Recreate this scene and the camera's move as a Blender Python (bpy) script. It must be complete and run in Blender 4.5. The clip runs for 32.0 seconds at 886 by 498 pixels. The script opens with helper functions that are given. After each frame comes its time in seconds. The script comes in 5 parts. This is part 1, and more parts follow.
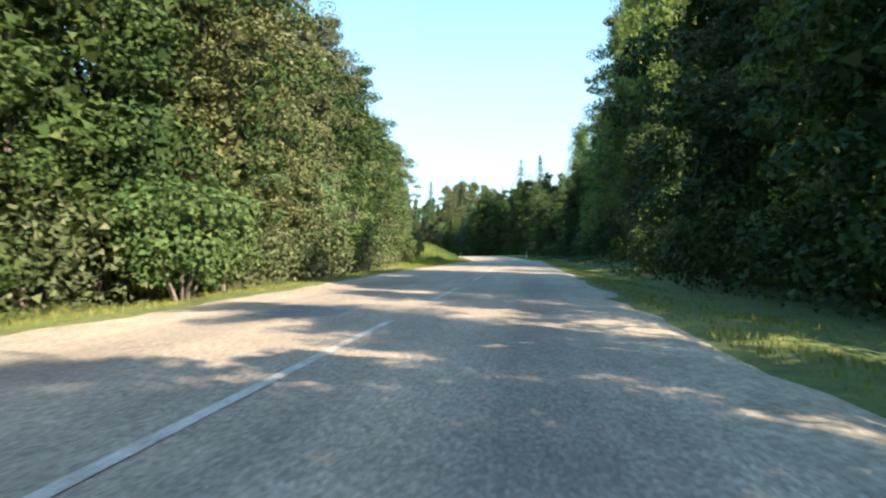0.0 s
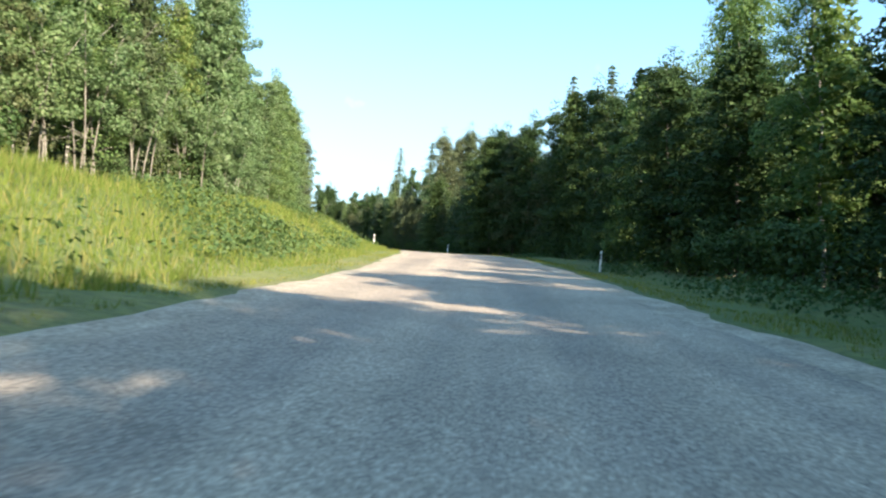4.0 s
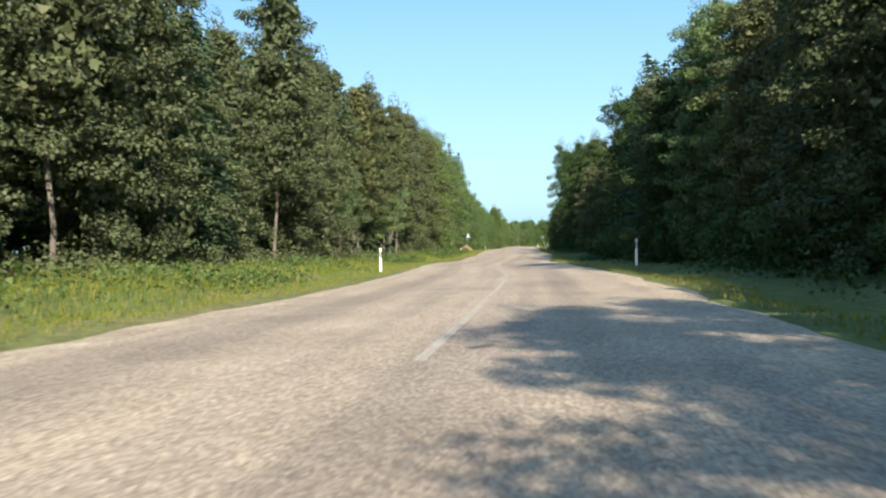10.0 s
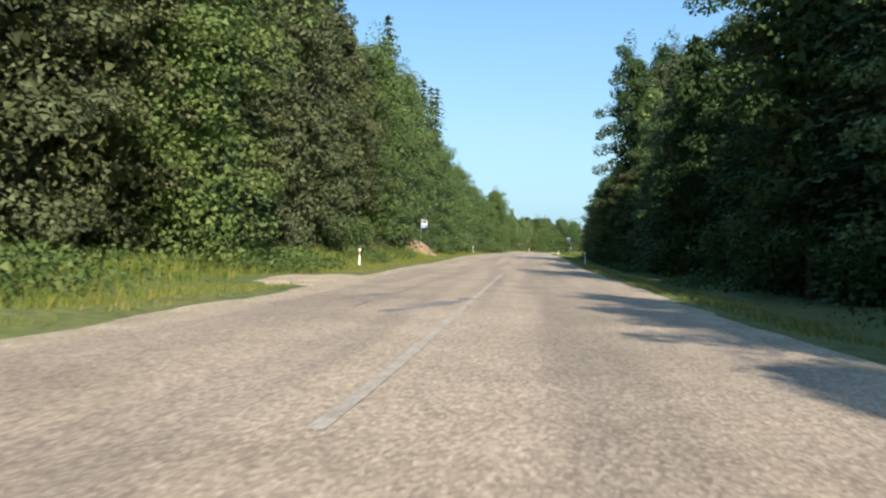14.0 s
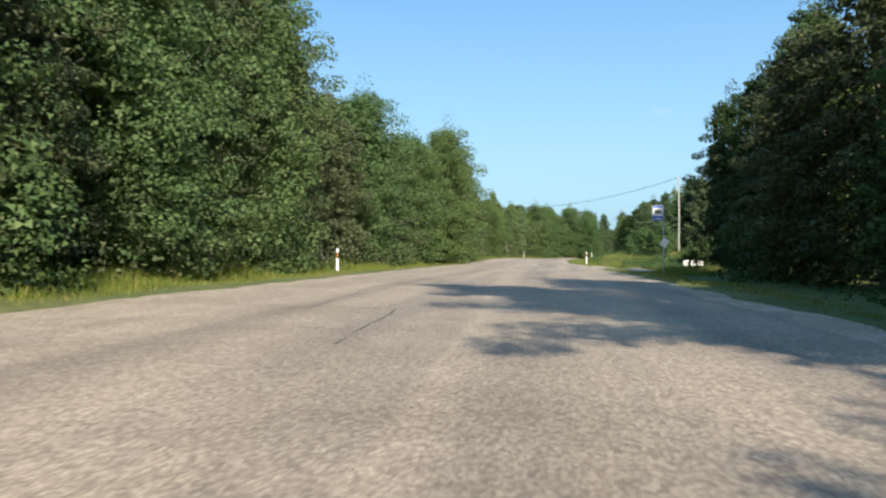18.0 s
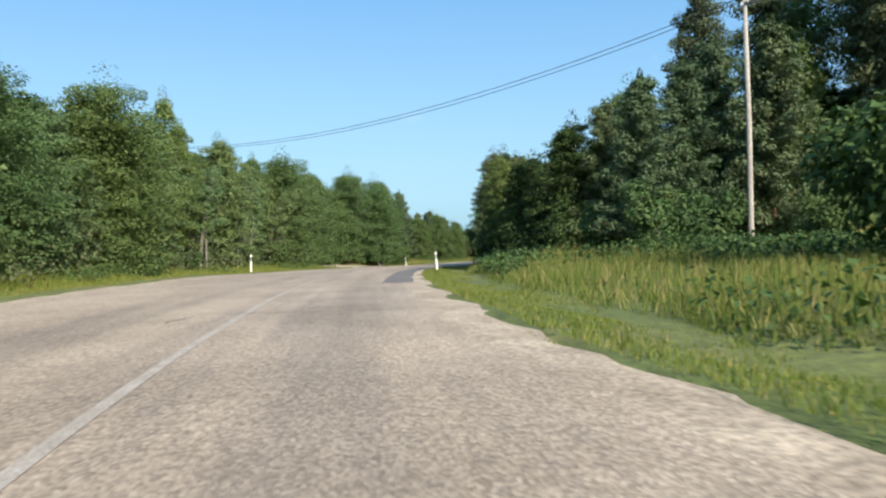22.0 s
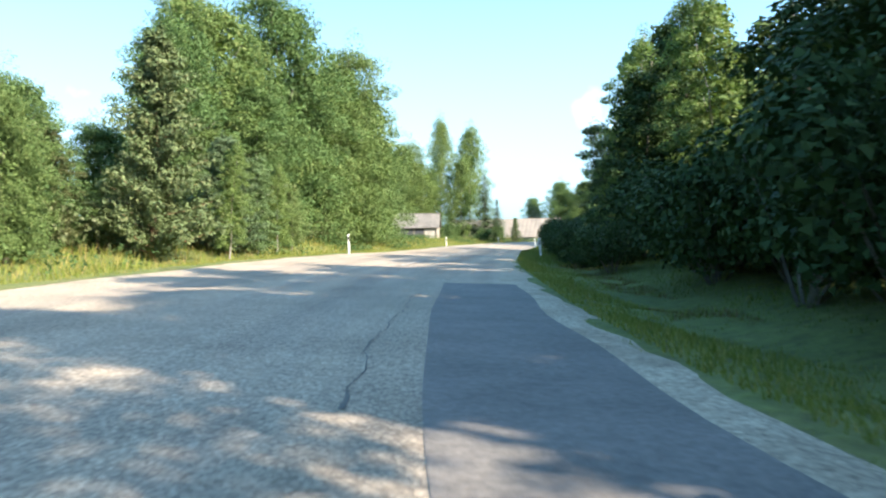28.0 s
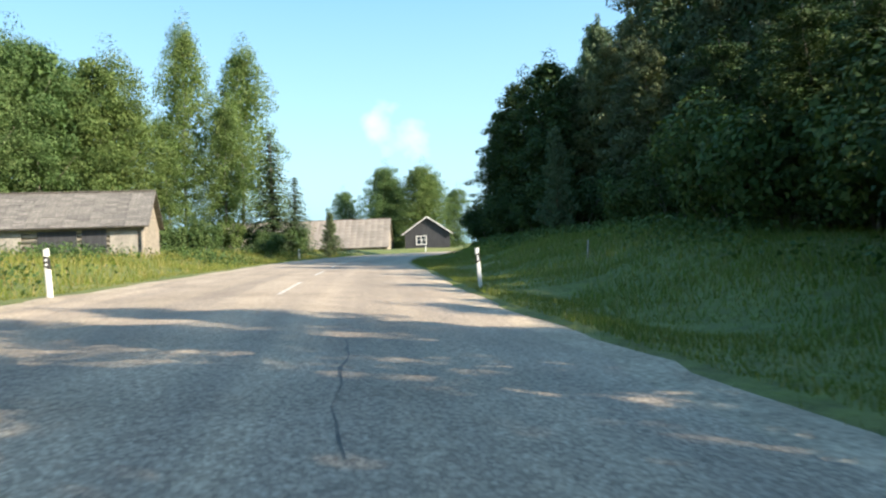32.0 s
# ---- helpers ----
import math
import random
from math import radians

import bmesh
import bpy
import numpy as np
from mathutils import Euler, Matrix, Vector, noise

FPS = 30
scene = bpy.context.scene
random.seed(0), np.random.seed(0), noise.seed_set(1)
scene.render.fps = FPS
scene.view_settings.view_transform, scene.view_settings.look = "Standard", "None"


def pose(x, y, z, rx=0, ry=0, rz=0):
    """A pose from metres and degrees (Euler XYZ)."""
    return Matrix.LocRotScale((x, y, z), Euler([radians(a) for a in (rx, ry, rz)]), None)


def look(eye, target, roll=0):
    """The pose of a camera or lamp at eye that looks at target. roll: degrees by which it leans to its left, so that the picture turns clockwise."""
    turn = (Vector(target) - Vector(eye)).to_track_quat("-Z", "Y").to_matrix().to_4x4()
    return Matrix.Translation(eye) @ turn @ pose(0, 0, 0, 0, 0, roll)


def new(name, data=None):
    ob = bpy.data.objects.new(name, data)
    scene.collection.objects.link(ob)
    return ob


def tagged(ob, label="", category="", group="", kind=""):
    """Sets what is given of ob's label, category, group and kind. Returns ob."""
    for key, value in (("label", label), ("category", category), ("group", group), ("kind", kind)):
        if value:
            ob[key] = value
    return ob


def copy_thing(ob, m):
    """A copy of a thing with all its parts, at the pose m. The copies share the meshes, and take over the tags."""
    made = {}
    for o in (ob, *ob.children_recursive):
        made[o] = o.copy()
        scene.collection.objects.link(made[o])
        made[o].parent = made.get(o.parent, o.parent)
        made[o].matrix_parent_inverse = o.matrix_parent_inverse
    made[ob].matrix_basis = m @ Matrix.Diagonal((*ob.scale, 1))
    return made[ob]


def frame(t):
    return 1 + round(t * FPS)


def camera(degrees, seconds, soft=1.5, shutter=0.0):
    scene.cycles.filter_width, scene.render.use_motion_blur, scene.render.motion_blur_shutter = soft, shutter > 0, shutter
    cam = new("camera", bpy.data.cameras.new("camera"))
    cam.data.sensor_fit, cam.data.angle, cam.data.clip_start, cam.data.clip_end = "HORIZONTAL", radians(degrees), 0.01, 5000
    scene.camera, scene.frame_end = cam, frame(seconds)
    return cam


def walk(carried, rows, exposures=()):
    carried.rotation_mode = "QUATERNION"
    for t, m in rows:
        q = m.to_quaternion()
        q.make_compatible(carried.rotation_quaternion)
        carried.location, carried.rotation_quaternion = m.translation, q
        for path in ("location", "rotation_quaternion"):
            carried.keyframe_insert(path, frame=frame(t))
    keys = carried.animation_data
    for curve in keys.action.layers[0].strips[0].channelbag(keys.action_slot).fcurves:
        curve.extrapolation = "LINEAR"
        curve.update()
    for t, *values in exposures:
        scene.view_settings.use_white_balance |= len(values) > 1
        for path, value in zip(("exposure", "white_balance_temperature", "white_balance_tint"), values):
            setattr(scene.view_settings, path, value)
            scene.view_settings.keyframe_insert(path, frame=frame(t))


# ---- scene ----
cam = camera(59.5, 32.0, soft=2.25, shutter=0.08)
EXPOSURES = [(0, 1.72, 7150, 12), (1, 1.82, 7100, 12), (1.6, 1.78, 6950, 12), (3, 1.7, 7050, 12), (4.5, 1.66, 6900, 10), (6.5, 1.05, 6800, 10), (9.5, 1.06, 6800, 10), (13, 0.87, 6700, 10), (19, 0.72, 6500, 10), (24, 0.72, 6500, 10), (26.5, 1.42, 6900, 10), (28, 1.85, 6800, 10), (30, 1.55, 7000, 10), (32, 1.3, 7000, 10)]
PATH = [
    (0, (0.774, -3.643, 1.057), (0.757, -1.643, 1.071), -0.4),
    (0.5, (2.157, 9.971, 1.039), (2.118, 11.97, 1.047), -0.0),
    (1, (3.401, 23.56, 1.036), (3.344, 25.559, 1.042), -0.2),
    (1.5, (4.464, 36.97, 1.055), (4.393, 38.969, 1.067), 0.2),
    (2, (5.365, 50.05, 1.117), (5.284, 52.048, 1.134), 0.9),
    (2.5, (6.203, 62.585, 1.237), (6.112, 64.583, 1.254), 1.7),
    (3, (6.946, 74.572, 1.263), (6.863, 76.57, 1.277), 2.0),
    (3.5, (7.707, 86.25, 1.249), (7.635, 88.249, 1.257), 2.6),
    (4, (8.404, 97.956, 1.046), (8.313, 99.953, 1.045), 3.4),
    (4.5, (9.142, 109.777, 0.903), (9.022, 111.774, 0.897), 4.0),
    (6.5, (8.379, 159.709, 1.622), (8.01, 161.674, 1.608), 1.3),
    (7, (7.152, 171.604, 1.658), (6.692, 173.551, 1.643), 0.9),
    (7.5, (5.61, 182.781, 1.563), (5.066, 184.705, 1.553), 0.9),
    (8, (3.667, 194.534, 1.509), (3.037, 196.432, 1.499), 0.6),
    (8.5, (0.885, 206.482, 1.528), (0.195, 208.36, 1.517), 0.8),
    (9, (-2.373, 218.56, 1.525), (-3.132, 220.41, 1.515), 1.2),
    (9.5, (-5.385, 230.487, 1.432), (-6.2, 232.313, 1.422), 0.4),
    (10, (-8.744, 242.545, 1.309), (-9.591, 244.357, 1.302), -1.3),
    (10.5, (-12.629, 254.593, 1.175), (-13.489, 256.399, 1.171), -1.6),
    (11, (-16.75, 266.54, 1.177), (-17.616, 268.342, 1.174), -1.0),
    (11.5, (-21.9, 277.52, 1.156), (-22.767, 279.323, 1.155), 2.0),
    (12, (-26.388, 287.883, 1.052), (-27.245, 289.69, 1.053), 2.2),
    (12.5, (-29.982, 297.878, 0.84), (-30.833, 299.688, 0.841), 3.1),
    (13, (-33.006, 307.805, 0.813), (-33.861, 309.613, 0.812), 3.2),
    (13.5, (-35.886, 317.591, 0.883), (-36.751, 319.394, 0.884), 2.6),
    (14, (-38.749, 327.871, 1.17), (-39.62, 329.671, 1.162), 2.3),
    (14.5, (-42.18, 338.67, 1.13), (-43.053, 340.469, 1.123), 1.7),
    (16.5, (-58.59, 384.479, 0.759), (-59.454, 386.282, 0.757), 0.6),
    (17, (-62.66, 395.886, 0.814), (-63.523, 397.69, 0.815), 0.2),
    (17.5, (-66.651, 406.811, 0.941), (-67.513, 408.615, 0.95), 0.4),
    (18, (-70.45, 417.749, 0.948), (-71.31, 419.555, 0.964), 0.1),
    (18.5, (-74.011, 428.393, 0.865), (-74.861, 430.204, 0.886), -0.3),
    (19, (-77.938, 439.894, 1.017), (-78.769, 441.713, 1.035), -0.4),
    (19.5, (-81.322, 450.644, 0.935), (-82.136, 452.47, 0.959), -1.0),
    (20, (-84.72, 461.453, 0.99), (-85.526, 463.284, 1.018), -1.4),
    (20.5, (-88.023, 471.848, 1.115), (-88.824, 473.68, 1.149), -1.5),
    (21, (-91.236, 481.77, 1.054), (-91.751, 483.703, 1.084), -1.5),
    (21.5, (-94.721, 491.416, 1.161), (-95.062, 493.387, 1.187), -1.6),
    (22, (-97.879, 501.345, 1.22), (-98.146, 503.327, 1.238), -1.4),
    (22.5, (-100.729, 511.263, 1.234), (-100.982, 513.247, 1.255), -0.8),
    (23, (-102.897, 520.838, 1.377), (-103.19, 522.817, 1.393), -0.7),
    (23.5, (-104.76, 530.388, 1.298), (-105.028, 532.37, 1.312), -1.5),
    (24, (-106.625, 540.422, 1.398), (-106.844, 542.41, 1.403), -1.8),
    (24.5, (-108.119, 549.768, 1.504), (-108.285, 551.761, 1.5), -2.0),
    (26.5, (-109.784, 585.28, 1.241), (-109.588, 587.27, 1.201), -0.7),
    (27, (-109.398, 594.598, 1.043), (-109.097, 596.575, 1.003), -0.4),
    (27.5, (-108.554, 604.228, 0.978), (-108.143, 606.184, 0.929), -1.4),
    (28, (-107.166, 614.009, 1.024), (-106.638, 615.938, 1.002), -0.9),
    (28.5, (-105.361, 623.505, 1.09), (-104.725, 625.401, 1.091), -0.7),
    (29, (-102.795, 632.765, 1.14), (-102.048, 634.62, 1.153), -1.3),
    (29.5, (-99.771, 641.611, 1.092), (-98.924, 643.423, 1.113), -1.7),
    (30, (-96.545, 650.327, 1.151), (-95.634, 652.108, 1.17), -2.5),
    (30.5, (-93.544, 658.536, 1.112), (-92.602, 660.3, 1.125), -2.5),
    (31, (-90.328, 666.952, 1.15), (-89.364, 668.704, 1.155), -2.5),
    (31.5, (-87.067, 675.222, 1.175), (-86.079, 676.96, 1.175), -2.2),
    (32, (-83.601, 683.78, 1.104), (-82.584, 685.502, 1.1), -2.1),
]
walk(cam, [(t, look(e, g, r)) for t, e, g, r in PATH], EXPOSURES)

# ---- sky and sun ----
SUN_AZ, SUN_EL = 142.5, 31.0          # degrees clockwise from +y, and above the horizon
world = bpy.data.worlds.new("sky")
scene.world = world
world.use_nodes = True
wn, wl = world.node_tree.nodes, world.node_tree.links
sky = wn.new("ShaderNodeTexSky")
sky.sky_type, sky.sun_disc = "NISHITA", False
sky.sun_elevation, sky.sun_rotation = radians(SUN_EL), radians(SUN_AZ)
sky.air_density, sky.dust_density, sky.ozone_density = 1.0, 3.0, 1.0
haze = wn.new("ShaderNodeMix")                  # thin even summer haze over the clear sky
haze.data_type = "RGBA"
haze.inputs[0].default_value = 0.68
wl.new(sky.outputs[0], haze.inputs[6])
tc = wn.new("ShaderNodeTexCoord")
height = wn.new("ShaderNodeSeparateXYZ")
wl.new(tc.outputs["Generated"], height.inputs[0])
pale = wn.new("ShaderNodeValToRGB")             # the haze is whiter towards the horizon
pale.color_ramp.elements[0].position, pale.color_ramp.elements[0].color = 0.0, (0.42, 0.79, 1.0, 1)
pale.color_ramp.elements[1].position, pale.color_ramp.elements[1].color = 0.36, (0.12, 0.43, 0.86, 1)
wl.new(height.outputs[2], pale.inputs[0])
bright = wn.new("ShaderNodeVectorMath")
bright.operation = "SCALE"
bright.inputs["Scale"].default_value = 4.8
wl.new(pale.outputs[0], bright.inputs[0])
wl.new(bright.outputs[0], haze.inputs[7])
# a few small fair-weather clouds low in the north-east
cn = wn.new("ShaderNodeTexNoise")
cn.inputs["Scale"].default_value, cn.inputs["Detail"].default_value, cn.inputs["Roughness"].default_value = 16.0, 5.0, 0.5
wl.new(tc.outputs["Generated"], cn.inputs["Vector"])
dot = wn.new("ShaderNodeVectorMath")
dot.operation = "DOT_PRODUCT"
dot.inputs[1].default_value = (math.sin(radians(27)) * 0.988, math.cos(radians(27)) * 0.988, 0.155)
wl.new(tc.outputs["Generated"], dot.inputs[0])
near = wn.new("ShaderNodeMapRange")
for k, v in enumerate((0.9975, 0.9998, 0.0, 0.22), 1):
    near.inputs[k].default_value = v
wl.new(dot.outputs["Value"], near.inputs[0])
add = wn.new("ShaderNodeMath")
wl.new(cn.outputs[0], add.inputs[0])
wl.new(near.outputs[0], add.inputs[1])
puff = wn.new("ShaderNodeMapRange")
for k, v in enumerate((0.70, 1.0, 0.0, 0.35), 1):
    puff.inputs[k].default_value = v
wl.new(add.outputs[0], puff.inputs[0])
cloud = wn.new("ShaderNodeMix")
cloud.data_type = "RGBA"
cloud.inputs[7].default_value = (6.2, 6.4, 6.6, 1)
wl.new(puff.outputs[0], cloud.inputs[0])
wl.new(haze.outputs[2], cloud.inputs[6])
wl.new(cloud.outputs[2], wn["Background"].inputs[0])
wn["Background"].inputs[1].default_value = 0.138
lamp = bpy.data.lights.new("sun", "SUN")
lamp.energy, lamp.angle, lamp.color = 5.0, radians(0.53), (1.0, 0.90, 0.76)
sun = new("sun", lamp)
sa, se = radians(SUN_AZ), radians(SUN_EL)
sun.matrix_world = look((math.sin(sa) * math.cos(se) * 100, math.cos(sa) * math.cos(se) * 100, math.sin(se) * 100), (0, 0, 0))

# ---- materials ----


def material(name, colour, rough=0.85):
    m = bpy.data.materials.new(name)
    m.use_nodes = True
    b = m.node_tree.nodes["Principled BSDF"]
    b.inputs["Base Color"].default_value = (*colour, 1)
    b.inputs["Roughness"].default_value = rough
    return m


def node(m, kind, **inputs):
    n = m.node_tree.nodes.new(kind)
    for k, v in inputs.items():
        n.inputs[k].default_value = v
    return n


def wire(m, a, b):
    m.node_tree.links.new(a, b)


def noise_at(m, scale, detail=4.0, rough=0.6, coords="Object", stretch=(1, 1, 1)):
    tc = node(m, "ShaderNodeTexCoord")
    mp = node(m, "ShaderNodeMapping", Scale=stretch)
    wire(m, tc.outputs[coords], mp.inputs[0])
    n = node(m, "ShaderNodeTexNoise", Scale=scale, Detail=detail, Roughness=rough)
    wire(m, mp.outputs[0], n.inputs["Vector"])
    return n


def ramp(m, source, stops):
    r = node(m, "ShaderNodeValToRGB")
    e = r.color_ramp.elements
    while len(e) < len(stops):
        e.new(0.5)
    for k, (p, c) in zip(e, stops):
        k.position, k.color = p, (*c, 1)
    wire(m, source, r.inputs[0])
    return r


def mix(m, fac, a, b, how="MIX"):
    x = m.node_tree.nodes.new("ShaderNodeMix")
    x.data_type, x.blend_type = "RGBA", how
    for k, v in ((0, fac), (6, a), (7, b)):
        if isinstance(v, (int, float)):
            x.inputs[k].default_value = v
        elif isinstance(v, tuple):
            x.inputs[k].default_value = (*v, 1)
        else:
            wire(m, v, x.inputs[k])
    return x.outputs[2]


def relief(m, height, strength, distance=0.02):
    b = node(m, "ShaderNodeBump", Strength=strength, Distance=distance)
    wire(m, height, b.inputs["Height"])
    wire(m, b.outputs[0], m.node_tree.nodes["Principled BSDF"].inputs["Normal"])


def base(m):
    return m.node_tree.nodes["Principled BSDF"].inputs["Base Color"]


def two_tone(name, a, b, scale, rough=0.85, fine=0.0, bump=0.0, stretch=(1, 1, 1)):
    """Two colours mixed by a coarse noise, a fine grain over it, and relief."""
    m = material(name, a, rough)
    coarse = noise_at(m, scale, 5, 0.6, "Object", stretch)
    c = ramp(m, coarse.outputs[0], [(0.35, a), (0.65, b)]).outputs[0]
    if fine:
        g = noise_at(m, scale * 14, 3, 0.7, "Object", stretch)
        k = ramp(m, g.outputs[0], [(0.3, (1 - fine,) * 3), (0.7, (1 + fine * 0.4,) * 3)])
        c = mix(m, 1.0, c, k.outputs[0], "MULTIPLY")
        if bump:
            relief(m, g.outputs[0], bump)
    wire(m, c, base(m))
    return m


def vary_pieces(m, low, high):
    """A tone of its own for every single piece that wears the material."""
    info = node(m, "ShaderNodeObjectInfo")
    k = ramp(m, info.outputs["Random"], [(0.0, (low,) * 3), (1.0, (high, high * 0.99, high * 0.97))])
    old = base(m).links[0].from_socket
    wire(m, mix(m, 1.0, old, k.outputs[0], "MULTIPLY"), base(m))


def leafy(name, dark, light, spot, translucent=0.10, rough=0.65):
    """Foliage: colour differs from leaf to leaf and from tree to tree, with light through the leaf."""
    m = material(name, dark, rough)
    geo, info = node(m, "ShaderNodeNewGeometry"), node(m, "ShaderNodeObjectInfo")
    c = ramp(m, geo.outputs["Random Per Island"], [(0.0, dark), (0.7, light), (1.0, spot)]).outputs[0]
    hue = ramp(m, info.outputs["Random"], [(0.0, (0.82, 0.90, 0.84)), (0.5, (1, 1, 1)), (1.0, (1.16, 1.07, 0.90))])
    c = mix(m, 1.0, c, hue.outputs[0], "MULTIPLY")
    p = m.node_tree.nodes["Principled BSDF"]
    wire(m, c, p.inputs["Base Color"])
    p.inputs["Specular IOR Level"].default_value = 0.12
    tr = node(m, "ShaderNodeBsdfTranslucent")
    wire(m, mix(m, 1.0, c, (1.15, 1.25, 0.6), "MULTIPLY"), tr.inputs[0])
    ms = node(m, "ShaderNodeMixShader", Fac=translucent)
    wire(m, p.outputs[0], ms.inputs[1])
    wire(m, tr.outputs[0], ms.inputs[2])
    wire(m, ms.outputs[0], m.node_tree.nodes["Material Output"].inputs[0])
    return m


# Alder leaves in two tones: dark stands for shaded trees, lighter for sunlit ones.
LEAF_ALDER_SHADED = leafy("alder_leaves_shaded", (0.019, 0.039, 0.014), (0.038, 0.070, 0.022), (0.066, 0.098, 0.036))
LEAF_ALDER_SUNLIT = leafy("alder_leaves_sunlit", (0.049, 0.065, 0.032), (0.089, 0.111, 0.054), (0.135, 0.151, 0.089), 0.12)
LEAF_BIRCH = leafy("birch_leaves", (0.083, 0.138, 0.051), (0.142, 0.213, 0.076), (0.202, 0.237, 0.101), 0.35)
LEAF_ASPEN = leafy("aspen_leaves", (0.067, 0.115, 0.050), (0.128, 0.195, 0.082), (0.19, 0.235, 0.135), 0.2)
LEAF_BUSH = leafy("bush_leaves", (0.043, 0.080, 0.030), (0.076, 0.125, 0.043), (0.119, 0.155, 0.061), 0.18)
LEAF_LINDEN = leafy("linden_leaves", (0.059, 0.106, 0.041), (0.101, 0.160, 0.059), (0.148, 0.200, 0.088), 0.25)
NEEDLE_SPRUCE = leafy("spruce_needles", (0.034, 0.062, 0.032), (0.063, 0.102, 0.049), (0.103, 0.120, 0.065), 0.12, 0.6)
NEEDLE_PINE = leafy("pine_needles", (0.055, 0.09, 0.05), (0.10, 0.145, 0.075), (0.14, 0.17, 0.10), 0.15, 0.6)
GRASS = leafy("grass_blades", (0.10, 0.14, 0.034), (0.17, 0.20, 0.055), (0.29, 0.255, 0.115), 0.35, 0.6)
GRASS_TALL = leafy("meadow_grass", (0.095, 0.15, 0.032), (0.165, 0.215, 0.05), (0.30, 0.26, 0.115), 0.4, 0.6)
GRASS_DRY = leafy("dry_meadow_grass", (0.15, 0.18, 0.05), (0.26, 0.25, 0.08), (0.44, 0.31, 0.17), 0.4, 0.6)
BARK_GREY = two_tone("grey_bark", (0.10, 0.085, 0.07), (0.22, 0.20, 0.17), 2.2, 0.9, 0.5, 0.6, (1, 1, 0.35))
BARK_PALE = two_tone("pale_young_bark", (0.15, 0.135, 0.11), (0.32, 0.295, 0.25), 2.5, 0.85, 0.4, 0.4, (1, 1, 0.4))
BARK_RED = two_tone("pine_bark", (0.16, 0.09, 0.055), (0.28, 0.16, 0.09), 3.0, 0.9, 0.5, 0.7, (1, 1, 0.4))


def birch_bark():
    m = material("birch_bark", (0.55, 0.52, 0.47), 0.7)
    bands = noise_at(m, 3.0, 4, 0.7, "Object", (0.6, 0.6, 2.4))
    wire(m, ramp(m, bands.outputs[0], [(0.0, (0.05, 0.045, 0.04)), (0.46, (0.10, 0.09, 0.08)), (0.56, (0.36, 0.34, 0.30)), (1.0, (0.60, 0.57, 0.52))]).outputs[0], base(m))
    return m


BARK_BIRCH = birch_bark()


def road_material():
    """Worn surface dressing of pale chippings: darker wheel tracks, bitumen showing through, dusty margins."""
    m = material("chipping_road", (0.3, 0.27, 0.23), 0.9)
    uv = node(m, "ShaderNodeUVMap")
    chips = node(m, "ShaderNodeTexVoronoi", Scale=31.0)
    grain = noise_at(m, 60, 3, 0.7)
    blotch = noise_at(m, 0.35, 6, 0.65)
    tc = node(m, "ShaderNodeTexCoord")
    wire(m, tc.outputs["Object"], chips.inputs["Vector"])
    stone = ramp(m, chips.outputs["Color"], [(0.1, (0.24, 0.197, 0.155)), (0.5, (0.39, 0.32, 0.245)), (0.9, (0.545, 0.453, 0.35))])
    tar = ramp(m, chips.outputs["Distance"], [(0.25, (1, 1, 1)), (0.75, (0.72, 0.71, 0.7))])
    c = mix(m, 1.0, stone.outputs[0], tar.outputs[0], "MULTIPLY")
    spots = ramp(m, blotch.outputs[0], [(0.3, (0.74, 0.73, 0.72)), (0.55, (1, 1, 1)), (0.75, (1.12, 1.1, 1.06))])
    c = mix(m, 1.0, c, spots.outputs[0], "MULTIPLY")
    sep = node(m, "ShaderNodeSeparateXYZ")
    wire(m, uv.outputs[0], sep.inputs[0])
    lanes = noise_at(m, 3.0, 3, 0.5, "UV", (0.35, 0.012, 1))
    wear = ramp(m, lanes.outputs[0], [(0.38, (0.80, 0.80, 0.81)), (0.58, (1.04, 1.03, 1.0))])
    c = mix(m, 1.0, c, wear.outputs[0], "MULTIPLY")
    # the middle of each lane is darker from oil, the wheel tracks are polished pale
    wander = noise_at(m, 0.9, 3, 0.6, "UV", (0.5, 0.06, 1))
    shift = node(m, "ShaderNodeMath")
    wire(m, sep.outputs[0], shift.inputs[0])
    wire(m, wander.outputs[0], shift.inputs[1])
    span = node(m, "ShaderNodeMapRange")
    for k, v in enumerate((-5.5, 6.5, 0.0, 1.0), 1):
        span.inputs[k].default_value = v
    wire(m, shift.outputs[0], span.inputs[0])
    tracks = ramp(m, span.outputs[0], [(0.20, (1.03,) * 3), (0.30, (0.88,) * 3), (0.42, (1.04,) * 3), (0.52, (0.97,) * 3), (0.58, (1.04,) * 3), (0.67, (0.85,) * 3), (0.76, (1.03,) * 3), (0.88, (0.98,) * 3)])
    c = mix(m, 1.0, c, tracks.outputs[0], "MULTIPLY")
    wire(m, c, base(m))
    relief(m, chips.outputs["Distance"], 0.45, 0.008)
    return m


ROAD = road_material()
ASPHALT = two_tone("fresh_asphalt", (0.122, 0.111, 0.10), (0.178, 0.16, 0.145), 0.8, 0.85, 0.35, 0.4)
ASPHALT_OLD = two_tone("old_asphalt_patch", (0.16, 0.15, 0.145), (0.24, 0.225, 0.21), 1.2, 0.88, 0.35, 0.4)
TAR = two_tone("crack_sealant", (0.07, 0.063, 0.056), (0.14, 0.125, 0.108), 5, 0.8, 0.3)
PAINT_WHITE = two_tone("white_road_paint", (0.60, 0.575, 0.52), (0.42, 0.375, 0.32), 2.5, 0.8, 0.5, 0.3)
PAINT = two_tone("worn_road_paint", (0.45, 0.405, 0.345), (0.35, 0.305, 0.25), 2.5, 0.85, 0.5, 0.3)
